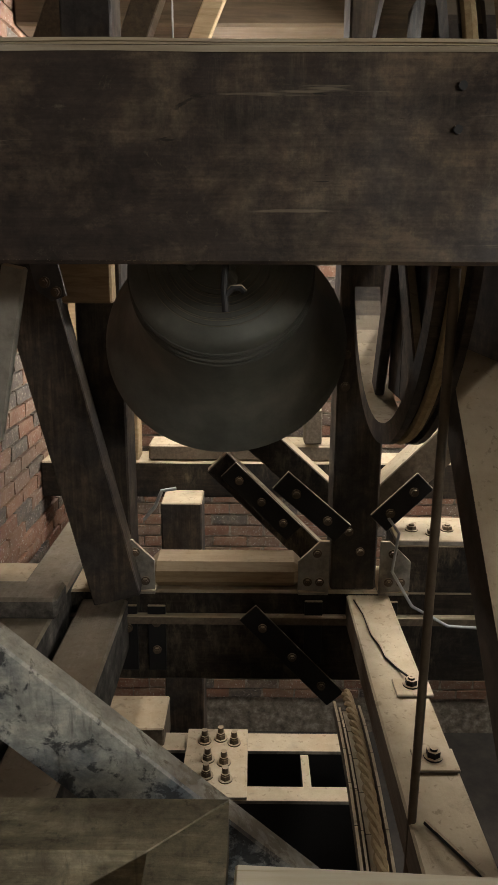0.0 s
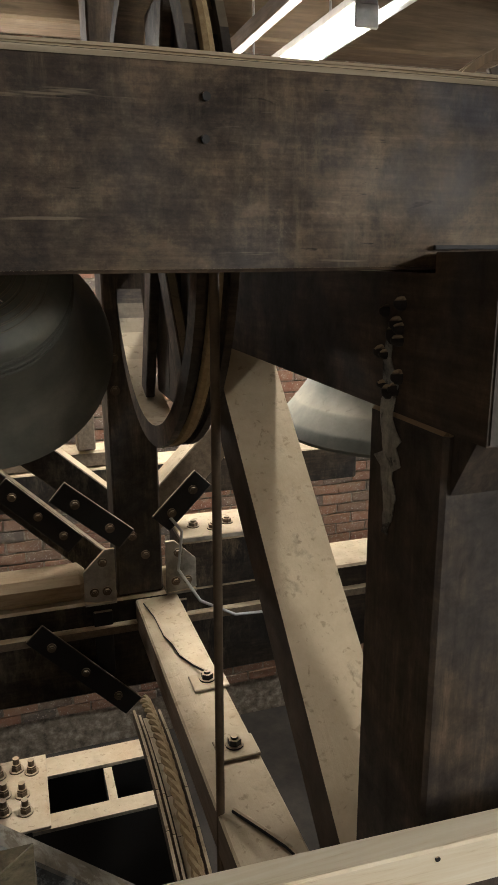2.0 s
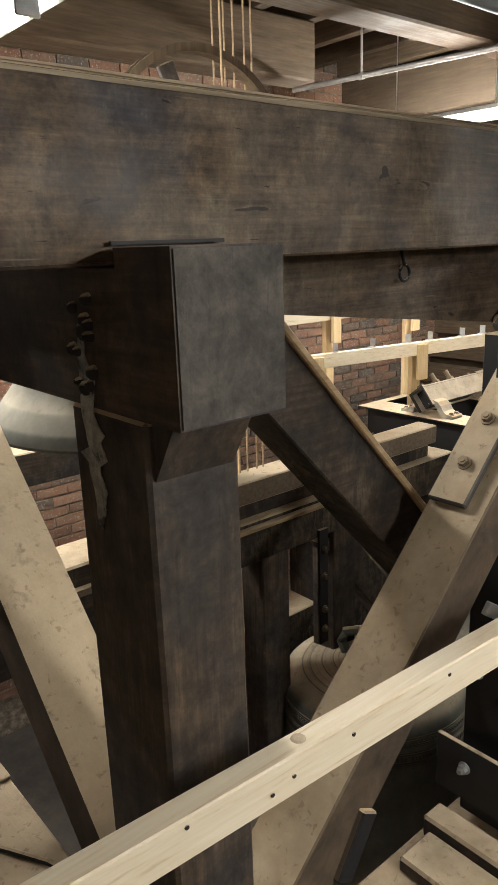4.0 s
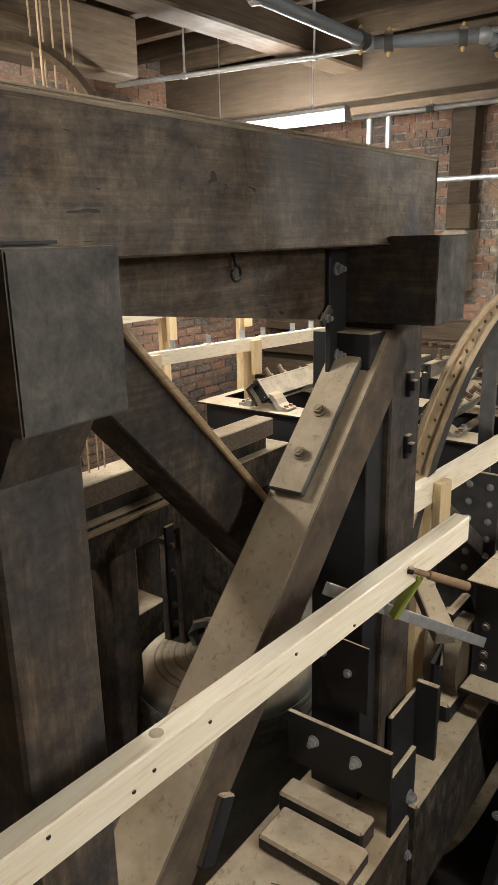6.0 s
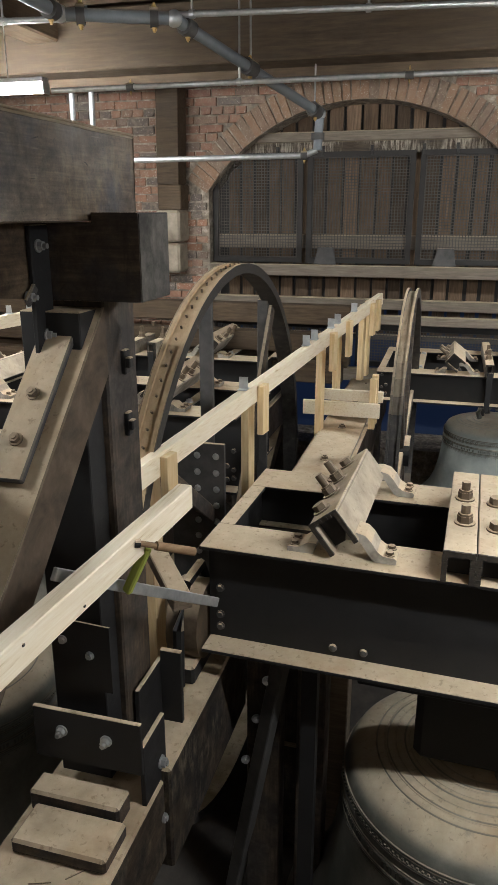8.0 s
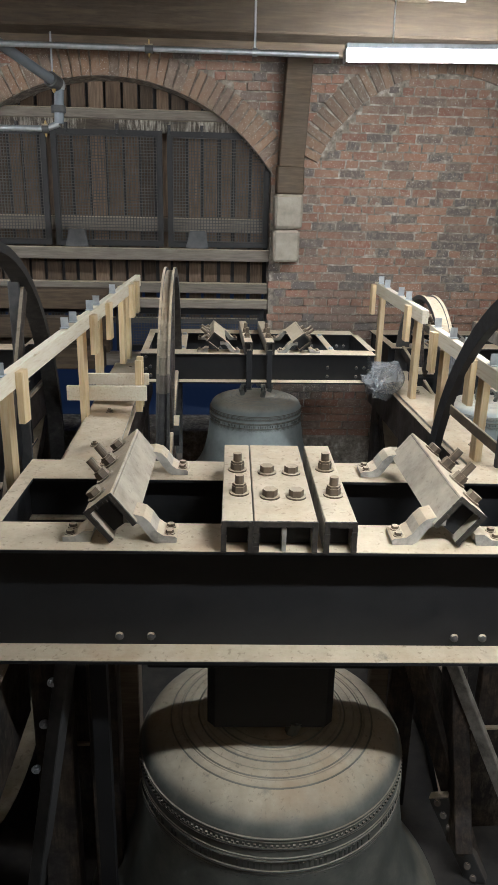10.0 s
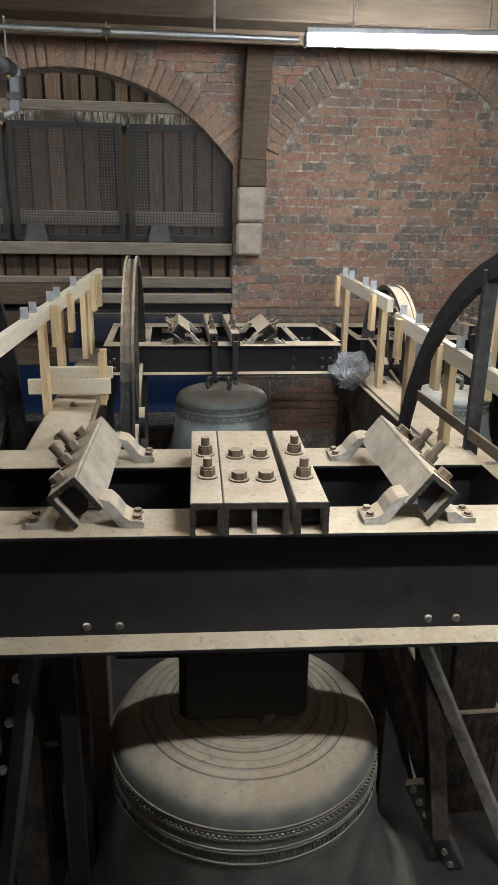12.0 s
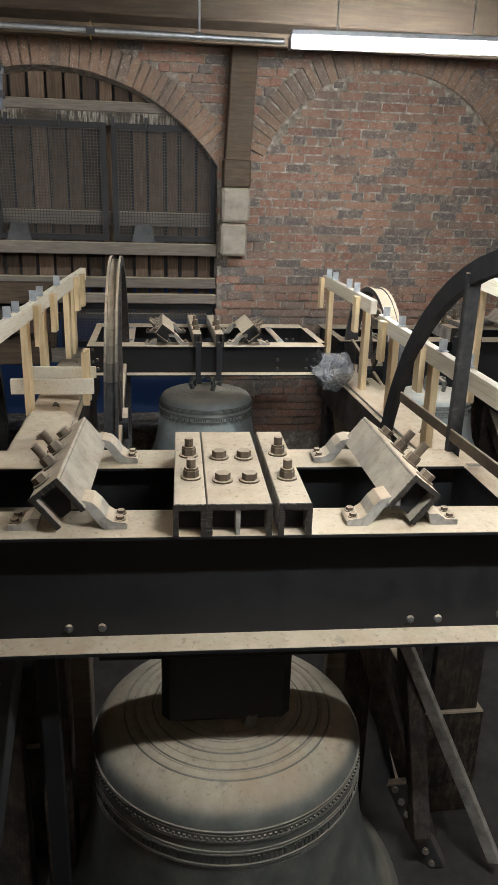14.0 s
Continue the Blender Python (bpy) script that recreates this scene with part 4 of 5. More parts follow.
# ---------------------------------------------------------------- bells
def bell(label, at, r, skin=None, group="bells"):
    """A bell with its crown at the origin, mouth radius about 1.55 times the shoulder radius r."""
    prof = [(0.01, 0.055), (0.25, 0.05)]
    for q, step in ((0.38, 0.004), (0.44, 0.007), (0.47, 0.003), (0.53, 0.003), (0.56, 0.007), (0.63, 0.003), (0.69, 0.006), (0.71, 0.003), (0.77, 0.007)):
        zz = 0.05 - 0.16 * (q - 0.25) ** 1.25
        prof += [(q - 0.007, zz), (q - 0.006, zz - 0.001), (q, zz - step * 1.6), (q + 0.006, zz - 0.001 - step * 0.5), (q + 0.007, zz - step * 0.5)]
    prof += [(0.86, -0.055), (0.93, -0.092), (0.965, -0.13), (1.0, -0.21)]
    prof += [(1.008, -0.30), (1.012, -0.45), (1.02, -0.56), (1.03, -0.65), (1.07, -0.95), (1.14, -1.25), (1.25, -1.5), (1.37, -1.66), (1.39, -1.68), (1.40, -1.70), (1.52, -1.84), (1.54, -1.88), (1.58, -1.98), (1.555, -2.02), (1.45, -1.98), (1.27, -1.65), (1.08, -1.3), (0.98, -0.9), (0.92, -0.3), (0.7, -0.12), (0.01, -0.08)]
    b = thing("bell", label, "bell", (0, 0, 0), group)
    part("bell_body", add_lathe(B(), [(q * r, zz * r) for q, zz in prof], 72), skin or BRONZE, b, smooth=True)
    bm = B()
    for k in range(4):
        a = k * math.pi / 2 + 0.4
        add_tube(bm, [(0.32 * r * math.cos(a) * f, 0.32 * r * math.sin(a) * f, 0.05 * r + hh * r) for f, hh in ((1, 0), (1.15, 0.12), (1.0, 0.24), (0.6, 0.28), (0.3, 0.22))], 0.055 * r, 8)
    part("canon", bm, BRONZE, b, "looped bronze crown", smooth=True)
    for zz, k in ((-0.215, 1.0), (-0.24, 0.8), (-0.285, 1.2), (-0.305, 0.7), (-0.365, 1.0), (-0.385, 1.3), (-0.475, 1.3), (-0.497, 1.0), (-0.52, 0.7)):
        q = 1.0 + 0.012 * min(1, (-zz - 0.2) * 5)
        part("raised_ring", add_lathe(B(), [((q - 0.012) * r, (zz + 0.010 * k) * r), ((q + 0.008 * k) * r, (zz + 0.005 * k) * r), ((q + 0.011 * k) * r, zz * r), ((q + 0.008 * k) * r, (zz - 0.005 * k) * r), ((q - 0.012) * r, (zz - 0.010 * k) * r)], 72), BRONZE_SHADED, b, smooth=True)
    bm = B()
    random.seed(9)
    rr = 1.012 * r
    for k in range(170):
        a = k * 2 * math.pi / 170
        for zz in (-0.262, -0.545):
            add_box(bm, rr - 0.006 * r, rr + 0.006 * r, -0.008 * r, 0.008 * r, (zz - 0.008) * r, (zz + 0.008) * r, 0, Matrix.Rotation(a, 4, "Z"))
        if random.random() < 0.8:
            ww = random.uniform(0.004, 0.012) * r
            add_box(bm, rr - 0.006 * r, rr + 0.007 * r, -ww, ww, (-0.452 - random.uniform(0.0, 0.008)) * r, (-0.412 + random.uniform(0, 0.01)) * r, 0, Matrix.Rotation(a, 4, "Z"))
    part("raised_band", bm, BRONZE_SHADED, b, "raised worn band that cannot be read")["kind"] = "stuff"
    bm = B()
    add_rod(bm, (0, 0, -0.15 * r), (0, 0, -1.7 * r), 0.05 * r, 10)
    add_lathe(bm, [(0.01, 0.14), (0.1, 0.1), (0.15, 0), (0.1, -0.1), (0.01, -0.14)], 16, Matrix.Translation((0, 0, -1.72 * r)) @ Matrix.Scale(r, 4))
    part("clapper", bm, STEEL, b, "iron clapper", smooth=True)
    b.matrix_basis = at
    return b


bell("large dust-topped bronze bell hung under steel girders", pose(2.62, -0.345, 0.985), 0.555)
bell("grey-green bronze bell hung by the brick wall", pose(5.22, -0.43, 1.69), 0.335, BRONZE_LIT)
bell("dusty bronze bell beyond the pine guard rail", pose(4.6, -1.92, 1.83), 0.245, BRONZE_LIT)
bell("grey bronze bell hung behind the timber frame", pose(3.85, 2.1, 1.55), 0.4)
bell("grey bronze bell in the far corner", pose(5.6, 2.3, 1.75), 0.3)



# ---------------------------------------------------------------- wheels, rails and rigging round the large bell
def wheel(label, centre, r, axis, width, mat_rim, spokes=6, turn=0.3, rope=True, deep=0.085):
    """A bell wheel: two sole rims with a lit sole between them, spokes and a hub. axis 'x' or 'y' names its axle."""
    w = thing("bell_wheel", label, "wheel", (0, 0, 0), "bell wheels")
    bm = B()
    n = 64
    prof = [(r, -width / 2), (r, -width * 0.3), (r - deep * 0.35, -width * 0.3), (r - deep * 0.35, width * 0.3), (r, width * 0.3), (r, width / 2), (r - deep, width / 2), (r - deep, -width / 2), (r, -width / 2)]
    rings = [[bm.verts.new((q * math.cos(k * 2 * math.pi / n), q * math.sin(k * 2 * math.pi / n), z)) for k in range(n)] for q, z in prof[:-1]]
    rings.append(rings[0])
    for ra, rb in zip(rings, rings[1:]):
        for k in range(n):
            bm.faces.new((ra[k], ra[(k + 1) % n], rb[(k + 1) % n], rb[k]))
    part("rim", bm, mat_rim, w, "rim with a sunk rope groove")
    for k in range(spokes):
        a = turn + k * math.pi / spokes
        d = Vector((math.cos(a), math.sin(a), 0))
        part("spoke", beam(-d * (r - 0.05), d * (r - 0.05), 0.07, 0.025, (0, 0, 1)), WOOD_Z, w)
    if spokes:
        part("hub", add_rod(B(), (0, 0, -width * 0.7), (0, 0, width * 0.7), 0.09, 20), STEEL, w)
    if rope:
        part("rope_lay", add_tube(B(), [((r - deep * 0.25) * math.cos(a), (r - deep * 0.25) * math.sin(a), 0) for a in [0.1 * k for k in range(64)]], 0.013, 8), ROPE, w, "hemp rope in the groove")
    w.matrix_basis = Matrix.Translation(centre) @ (Matrix.Rotation(radians(90), 4, "X") if axis == "y" else Matrix.Rotation(radians(90), 4, "Y"))
    return w


wheel("tall pale dusty wheel standing beside the large bell", (3.30, 0.92, 1.50), 1.37, "y", 0.085, ROPE_WOOD, 2, 0.95, False, 0.035)
wheel("tall black iron-bound wheel beyond the large bell", (2.383, -1.335, 1.333), 1.539, "y", 0.04, STEEL, 0, 0, False, 0.088)
bw = bpy.data.objects["bell_wheel.001"]
part("spoke", beam((2.905, -1.335, 2.74), (2.935, -1.335, 0.2), 0.03, 0.06, (0, 1, 0)), WORN_IRON, bw, "worn upright iron wheel bar")
part("tie_bar", beam((3.56, -1.314, 2.06), (2.30, -1.314, 2.064), 0.010, 0.055), BOLT, bw, "rusty flat tie bar")
wheel("narrow grey wheel with two rims by the smaller bell", (4.1, 0.135, 1.77), 0.93, "y", 0.062, WORN_IRON, 3, 0.2, False, 0.05)
wheel("small dark wheel under the blind arch", (5.1, -1.62, 1.85), 0.60, "y", 0.1, STEEL_GREY, 3, 0.2, False, 0.03)

wheel("dark wheel rim standing above the beam in the next bay", (1.85, 2.4, 3.37), 0.46, "y", 0.05, CEIL_WOOD, 2, 0.4, False, 0.03)
pale_wheel = bpy.data.objects["bell_wheel"]
for z0, z1, ra, rb in ((-0.047, -0.0435, 1.325, 1.3705), (0.0435, 0.047, 1.325, 1.3705), (-0.0434, 0.0434, 1.327, 1.334)):
    ob = part("flange", add_lathe(B(), [(ra, z0), (rb, z0), (rb, z1), (ra, z1), (ra, z0)], 72), WORN_IRON, None, "black iron flange of the wheel")
    ob.parent = pale_wheel
for k in range(46):
    a = 1.0 + 0.05 * k
    d = Vector((math.cos(a), math.sin(a), 0))
    ob = part("peg", add_rod(B(), d * 1.345, d * 1.3715, 0.0045, 6), BOLT, None)
    ob.parent = pale_wheel
for a in (1.78, 1.0, 2.5):
    part("spoke", beam((3.30 + 1.34 * math.cos(a), 0.96, 1.50 + 1.34 * math.sin(a)), (3.30 + 1.34 * math.cos(a), 0.96, 0.7), 0.03, 0.06, (0, 1, 0)), STEEL_GREY, pale_wheel, "dark upright wheel bar")


def pine_rail(label, p0, p1, posts, drop, clips=()):
    """A guard rail of new pine on double posts with small angle clips nailed on top."""
    p0, p1 = Vector(p0), Vector(p1)
    g = thing("pine_rail", label, "rail", p0, "pine guard rails")
    part("rail", beam(p0, p1, 0.04, 0.085, bevel=0.002), PINE, g)
    d = (p1 - p0).normalized()
    side = Vector((0, 0, 1)).cross(d).normalized()
    for f, foot in posts:
        q = p0.lerp(p1, f)
        part("post", beam(q + side * 0.04 + Vector((0, 0, 0.02)), q + side * 0.04 + Vector((0, 0, foot - q.z)), 0.038, 0.075, d, 0.002), PINE_Z, g)
        part("post", beam(q - side * 0.036 + Vector((0, 0, 0.03)), q - side * 0.036 + Vector((0, 0, -0.2)), 0.03, 0.075, d, 0.002), PINE_Z, g, "short pine cleat")
    for f in clips:
        q = p0.lerp(p1, f) + Vector((0, 0, 0.046))
        bm = B()
        add_box(bm, q.x - 0.03, q.x + 0.03, q.y - 0.02, q.y + 0.02, q.z, q.z + 0.003)
        add_box(bm, q.x + 0.0, q.x + 0.003, q.y - 0.02, q.y + 0.02, q.z, q.z + 0.055)
        part("angle_clip", bm, GALV, g, "galvanised angle clip")
    return g


pine_rail("new pine guard rail running towards the louvred wall", (2.02, 0.89, 2.255), (5.72, 0.46, 2.46), ((0.055, 1.40), (0.30, 1.80), (0.615, 1.76), (0.715, 1.80), (0.895, 1.9), (0.94, 1.9)), 0.5, (0.26, 0.5, 0.54, 0.63, 0.67, 0.78))
pine_rail("new pine guard rail on the far walkway", (5.75, -1.40, 2.43), (4.42, -1.40, 2.40), ((0.03, 1.8), (0.80, 1.8)), 0.6, (0.1, 0.25, 0.55, 0.7))
pine_rail("new pine guard rail beside the black wheel", (4.25, -1.40, 2.34), (2.4, -1.40, 2.27), ((0.08, 1.8), (0.42, 1.8)), 0.6, (0.05, 0.2, 0.33, 0.52, 0.68))
pine_rail("new pine guard rail under the blind arch", (4.3, -1.95, 2.60), (3.5, -1.95, 2.55), ((0.1, 1.85),), 0.6)
pine_rail("new pine guard rail beyond the timber frame", (2.85, 3.05, 2.40), (4.75, 2.70, 2.40), ((0.12, 1.9), (0.55, 1.9), (0.95, 1.9)), 0.5, (0.2, 0.35, 0.5, 0.6, 0.75, 0.85))
pine_rail("new pine guard rail along the far wall", (2.4, 3.4, 2.62), (4.9, 3.4, 2.62), ((0.15, 1.642), (0.5, 1.642), (0.85, 1.642)), 0.5)

# box on the plank beside the pine posts
bx = thing("pine_trestle", "small new pine trestle on the dusty plank", "trestle", (4.4, 0.5, 1.8))
part("board", box(4.35, 4.38, 0.30, 0.78, 1.88, 1.97, 0.002), PINE, bx)
part("board", box(4.55, 4.58, 0.30, 0.72, 1.93, 2.0, 0.002), PINE, bx)
part("leg", box(4.38, 4.42, 0.33, 0.37, 1.80, 2.12, 0.002), PINE_Z, bx)
part("leg", box(4.50, 4.54, 0.33, 0.37, 1.80, 2.12, 0.002), PINE_Z, bx)


# ---------------------------------------------------------------- frames that carry the bells on this side
def side_frame(label, y0, y1, x0, x1, z, posts=()):
    """A trussed timber side frame along x with dusty top, steel shoes and rivets."""
    f = thing("side_frame", label, "bell frame", ((x0 + x1) / 2, (y0 + y1) / 2, 0), "side frames")
    part("top_timber", box(x0, x1, y0, y1, z - 0.26, z, 0.006), BRACE_WOOD, f, "wide dust-covered frame timber")
    part("top_plate", box(x0 + 0.3, x1 - 0.2, y0 + 0.02, y1 - 0.02, z + 0.002, z + 0.02, 0.003), STEEL_DUSTY, f)
    part("lower_timber", box(x0, x1, y0, y1, 0.0, 0.62, 0.006), WOOD_X, f)
    n = 3
    for i in range(n + 1):
        x = x0 + 0.1 + (x1 - x0 - 0.2) * i / n
        part("post", box(x - 0.08, x + 0.08, y0 + 0.03, y1 - 0.03, 0.62, z - 0.262, 0.005), WOOD_Z, f)
        if i < n:
            xe = x0 + 0.1 + (x1 - x0 - 0.2) * (i + 1) / n
            a, b = ((x + 0.06, z - 0.32), (xe - 0.06, 0.68)) if i % 2 else ((x + 0.06, 0.68), (xe - 0.06, z - 0.32))
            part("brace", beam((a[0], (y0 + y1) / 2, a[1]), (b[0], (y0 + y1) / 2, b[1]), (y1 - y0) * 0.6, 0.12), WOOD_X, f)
    for i in range(5):
        part("bolt", bolt_bm((x0 + 0.25 + i * (x1 - x0 - 0.5) / 4, (y0 + y1) / 2, z + (0.02 if 0 < i < 4 else 0)), (0, 0, 1), 0.018, 0.014, 0.012), BOLT, f)
    return f


side_frame("dusty timber side frame under the pine rail", 0.38, 0.68, 2.85, 5.9, 1.78)
side_frame("dusty timber side frame beyond the large bell", -1.66, -1.36, 2.9, 5.6, 1.80)
side_frame("dark timber side frame in the far corner", 1.25, 1.5, 2.9, 6.3, 1.62)
side_frame("dark timber side frame by the north wall", 3.25, 3.55, 1.9, 6.3, 1.62)
side_frame("dark timber side frame near the walkway", -3.3, -3.0, 3.4, 6.3, 1.58)
for x, z, c in ((5.95, 2.36, 0), (5.75, 2.16, 1), (5.55, 1.96, 2), (5.9, 2.02, 3)):
    single("wall_timber", box(x, x + 0.14, 0.72, 4.205, z - 0.16, z, 0.006), CEIL_WOOD, "brown horizontal timber stacked behind the wheel", "beam", "stacked timbers")

# legs, braces and stays round the large bell
ls = thing("bell_pit_frame", "dark riveted steel and timber legs round the large bell", "bell frame", (2.6, -0.3, 0))
part("leg", beam((2.30, 0.42, 1.575), (2.45, 0.70, 0.0), 0.05, 0.06), STEEL_GREY, ls)
part("leg", box(2.32, 2.38, 0.30, 0.36, 0.0, 1.575), STEEL, ls)
part("leg", box(2.55, 2.70, 0.30, 0.42, 0.0, 1.575, 0.005), WOOD_Z, ls)
part("leg", box(2.40, 2.50, 0.46, 0.60, 0.0, 1.56, 0.005), WOOD_Z, ls)
part("leg", box(3.05, 3.2, -1.12, -0.98, 0.0, 1.555, 0.005), WOOD_Z, ls)
part("leg", box(2.98, 3.03, -0.95, -0.86, 0.0, 1.555, 0.005), DUSTY_WOOD, ls)
part("leg", box(2.85, 3.0, 0.24, 0.47, 0.0, 1.54, 0.005), DUSTY_WOOD, ls, "broad brown timber leg")
part("brace", beam((2.90, -1.13, 1.22), (2.50, -1.60, 0.10), 0.035, 0.06), STEEL_DUSTY, ls, "long dusty steel stay")
part("brace", beam((2.95, -1.02, 1.1), (2.62, -1.36, -0.0), 0.05, 0.09), WOOD_Z, ls, "dark leaning stay")
part("brace", beam((3.2, -1.25, 1.6), (2.6, -1.25, 0.2), 0.08, 0.14), WOOD_Z, ls)
part("riveted_leg", beam((2.72, -1.17, 0.40), (2.60, -1.36, 0.0), 0.05, 0.10), STEEL_GREY, ls, "riveted steel leg")
for k in range(7):
    q = Vector((2.69, -1.155, 0.38)).lerp(Vector((2.58, -1.33, 0.03)), k / 6)
    part("rivet", bolt_bm(q, (-0.8, 0.3, 0.5), 0.012, 0.008), STEEL_GREY, ls)
for k, (x, yy, z) in enumerate(((2.30, 0.47, 1.53), (2.36, 0.52, 1.36), (2.39, 0.57, 1.15), (2.41, 0.62, 0.92), (2.34, 0.345, 1.52))):
    part("bolt", bolt_bm((x - 0.03, yy - 0.02, z), (-0.9, -0.4, 0.1), 0.014, 0.012, 0.012), GALV, ls)
# bearing at the girder's end
bg = thing("wheel_bearing", "dark round iron bearing on a dusty timber", "bearing", (2.3, 0.8, 1.5))
part("drum", add_rod(B(), (2.30, 0.72, 1.62), (2.30, 0.84, 1.62), 0.15, 28), BOLT, bg, "rusty iron drum", smooth=True)
part("pedestal", box(2.14, 2.48, 0.73, 0.83, 1.422, 1.50, 0.01), STEEL, bg)
part("strap", add_tube(B(), [(2.12, 0.78, 1.43), (2.13, 0.78, 1.66), (2.22, 0.78, 1.80), (2.38, 0.78, 1.80), (2.47, 0.78, 1.66), (2.48, 0.78, 1.43)], 0.022, 8), STEEL, bg, smooth=True)
part("timber", beam((1.98, 0.70, 1.86), (2.5, 1.15, 2.02), 0.07, 0.05), DUSTY_WOOD, bg)
rp = thing("riveted_plate", "tall black riveted plate beside the wheel", "plate", (2.75, 0.95, 1.5))
part("plate", box(2.95, 2.97, 0.86, 1.12, 1.4, 2.1, 0.002), STEEL_GREY, rp)
for i in range(8):
    for j in range(2):
        part("rivet", add_lathe(B(), [(0.017, 0), (0.012, 0.01), (0.0005, 0.014)], 8, pose(2.949, 0.90 + j * 0.09, 1.48 + i * 0.08, 0, -90, 0)), GALV, rp, smooth=True)
# bundle of plastic sheet on the far side frame
random.seed(21)
bm = B()
bmesh.ops.create_icosphere(bm, subdivisions=4, radius=0.13, matrix=Matrix.Translation((4.75, -1.24, 1.93)) @ Matrix.Diagonal((1.2, 0.85, 1.0, 1)))
for v in bm.verts:
    q = v.co * 11
    v.co += Vector((noise.noise(q), noise.noise(q + Vector((9, 0, 0))), noise.noise(q + Vector((0, 9, 0))))) * 0.1
film_mat, nt, bs = node_mat("clear_plastic_sheet")
bs.inputs["Base Color"].default_value = (0.3, 0.3, 0.3, 1)
bs.inputs["Roughness"].default_value = 0.2
bs.inputs["Alpha"].default_value = 0.55
single("plastic_sheet", bm, film_mat, "crumpled clear plastic sheet on the frame", "plastic sheet")


# ---------------------------------------------------------------- pipes under the ceiling
def pipe(label, pts, r, mat=None, joints=(), hang=(), group=""):
    p = thing("pipe", label, "pipe", pts[0], group)
    for a, b in zip(pts, pts[1:]):
        part("pipe_run", add_rod(B(), a, b, r, 16), mat or GALV, p, smooth=True)
    for q in pts[1:-1]:
        bm = B()
        bmesh.ops.create_uvsphere(bm, u_segments=16, v_segments=10, radius=r * 1.35, matrix=Matrix.Translation(q))
        part("elbow", bm, GALV, p, smooth=True)
    for a, b in joints:
        part("coupling", add_rod(B(), a, b, r * 1.55, 16), STEEL_GREY, p, "grooved pipe coupling", smooth=True)
        m = (Vector(a) + Vector(b)) / 2
        part("coupling_bolt", bolt_bm(m + Vector((0, 0, r * 1.5)), (0, 0, 1), r * 0.35, 0.01, 0.01), BRASS, p)
        part("coupling_bolt", bolt_bm(m - Vector((0, 0, r * 1.5)), (0, 0, -1), r * 0.35, 0.01, 0.01), BRASS, p)
    for q in hang:
        q = Vector(q)
        part("hanger", add_rod(B(), q + Vector((0, 0, r)), (q.x, q.y, 4.5), 0.006, 6), GALV, p)
        part("clamp", add_rod(B(), q - Vector((0, 0.012, 0)), q + Vector((0, 0.012, 0)), r * 1.4, 12), GALV, p)
    return p


pipe("grey sprinkler main with grooved couplings", [(1.6, 1.70, 3.95), (3.33, 1.735, 3.95), (3.55, 1.27, 3.95), (4.850, 0.813, 3.682), (4.850, 0.825, 3.470)], 0.028, PIPE_GREY, (((3.22, 1.733, 3.95), (3.27, 1.734, 3.95)), ((3.36, 1.67, 3.95), (3.375, 1.635, 3.95)), ((3.50, 1.37, 3.95), (3.515, 1.335, 3.95)), ((3.615, 1.247, 3.937), (3.667, 1.229, 3.926)), ((4.096, 1.078, 3.837), (4.161, 1.055, 3.824)), ((4.759, 0.845, 3.701), (4.824, 0.822, 3.687)), ((4.850, 0.825, 3.570), (4.850, 0.825, 3.530))), ((2.4, 1.716, 3.95), (4.135, 1.064, 3.829), (4.785, 0.836, 3.695)))
pipe("bright galvanised branch pipe across the louvres", [(4.850, 0.825, 3.470), (4.850, 0.907, 3.440), (4.85, 2.75, 3.425)], 0.018, GALV, (((4.850, 0.887, 3.440), (4.850, 0.927, 3.440)),))
pipe("thin galvanised conduit with hangers", [(3.22, 3.3, 3.95), (3.84, -0.16, 3.99), (3.95, -1.3, 3.99)], 0.014, GALV, (), ((3.3, 2.85, 3.955), (3.44, 2.1, 3.965), (3.6, 1.2, 3.975), (3.75, 0.4, 3.985)))
pipe("thin galvanised conduit between the lamps", [(4.03, 2.2, 3.75), (4.06, -0.72, 3.75)], 0.014, GALV, (((4.035, 1.7, 3.75), (4.035, 1.74, 3.75)), ((4.05, 0.2, 3.75), (4.05, 0.24, 3.75))), ((4.04, 1.1, 3.75), (4.05, -0.3, 3.75)))
pipe("pale conduit beside the lamp over the frame", [(1.03, 1.5, 3.74), (1.03, 3.6, 3.74)], 0.016, GALV)
pipe("pair of white pipes dropping down the wall", [(5.0, 2.60, 4.5), (5.0, 2.60, 3.5)], 0.02, GALV)
pipe("pair of white pipes dropping down the wall", [(5.0, 2.45, 4.5), (5.0, 2.45, 3.5)], 0.02, GALV)
single("cross_beam_batten", beam((0.80, 1.5, 3.80), (0.80, 3.6, 3.80), 0.04, 0.05), CEIL_WOOD, "yellow-brown timber batten above the lamp", "beam")



# ---------------------------------------------------------------- the bay behind the front beam
nf = thing("back_frame", "dark timber back frame with dusty top edges and steel straps", "bell frame", (0, 2.3, 0))
part("sill", box(-1.0, 1.68, 2.2, 2.42, 1.675, 2.01, 0.008), WOOD_X, nf)
part("sill_board", box(-0.99, 1.6, 2.17, 2.199, 1.90, 1.93, 0.003), DUSTY_WOOD, nf)
part("capping", box(-0.36, 0.15, 2.21, 2.36, 2.012, 2.10, 0.025), PINE_OLD, nf, "worn pale wooden capping")
part("post", box(0.245, 0.395, 2.21, 2.37, 2.012, 4.3, 0.006), WOOD_Z, nf, "dark timber post with bolts")
part("post", box(-0.56, -0.416, 2.21, 2.37, 2.012, 4.3, 0.006), WOOD_Z, nf, "dark timber post")
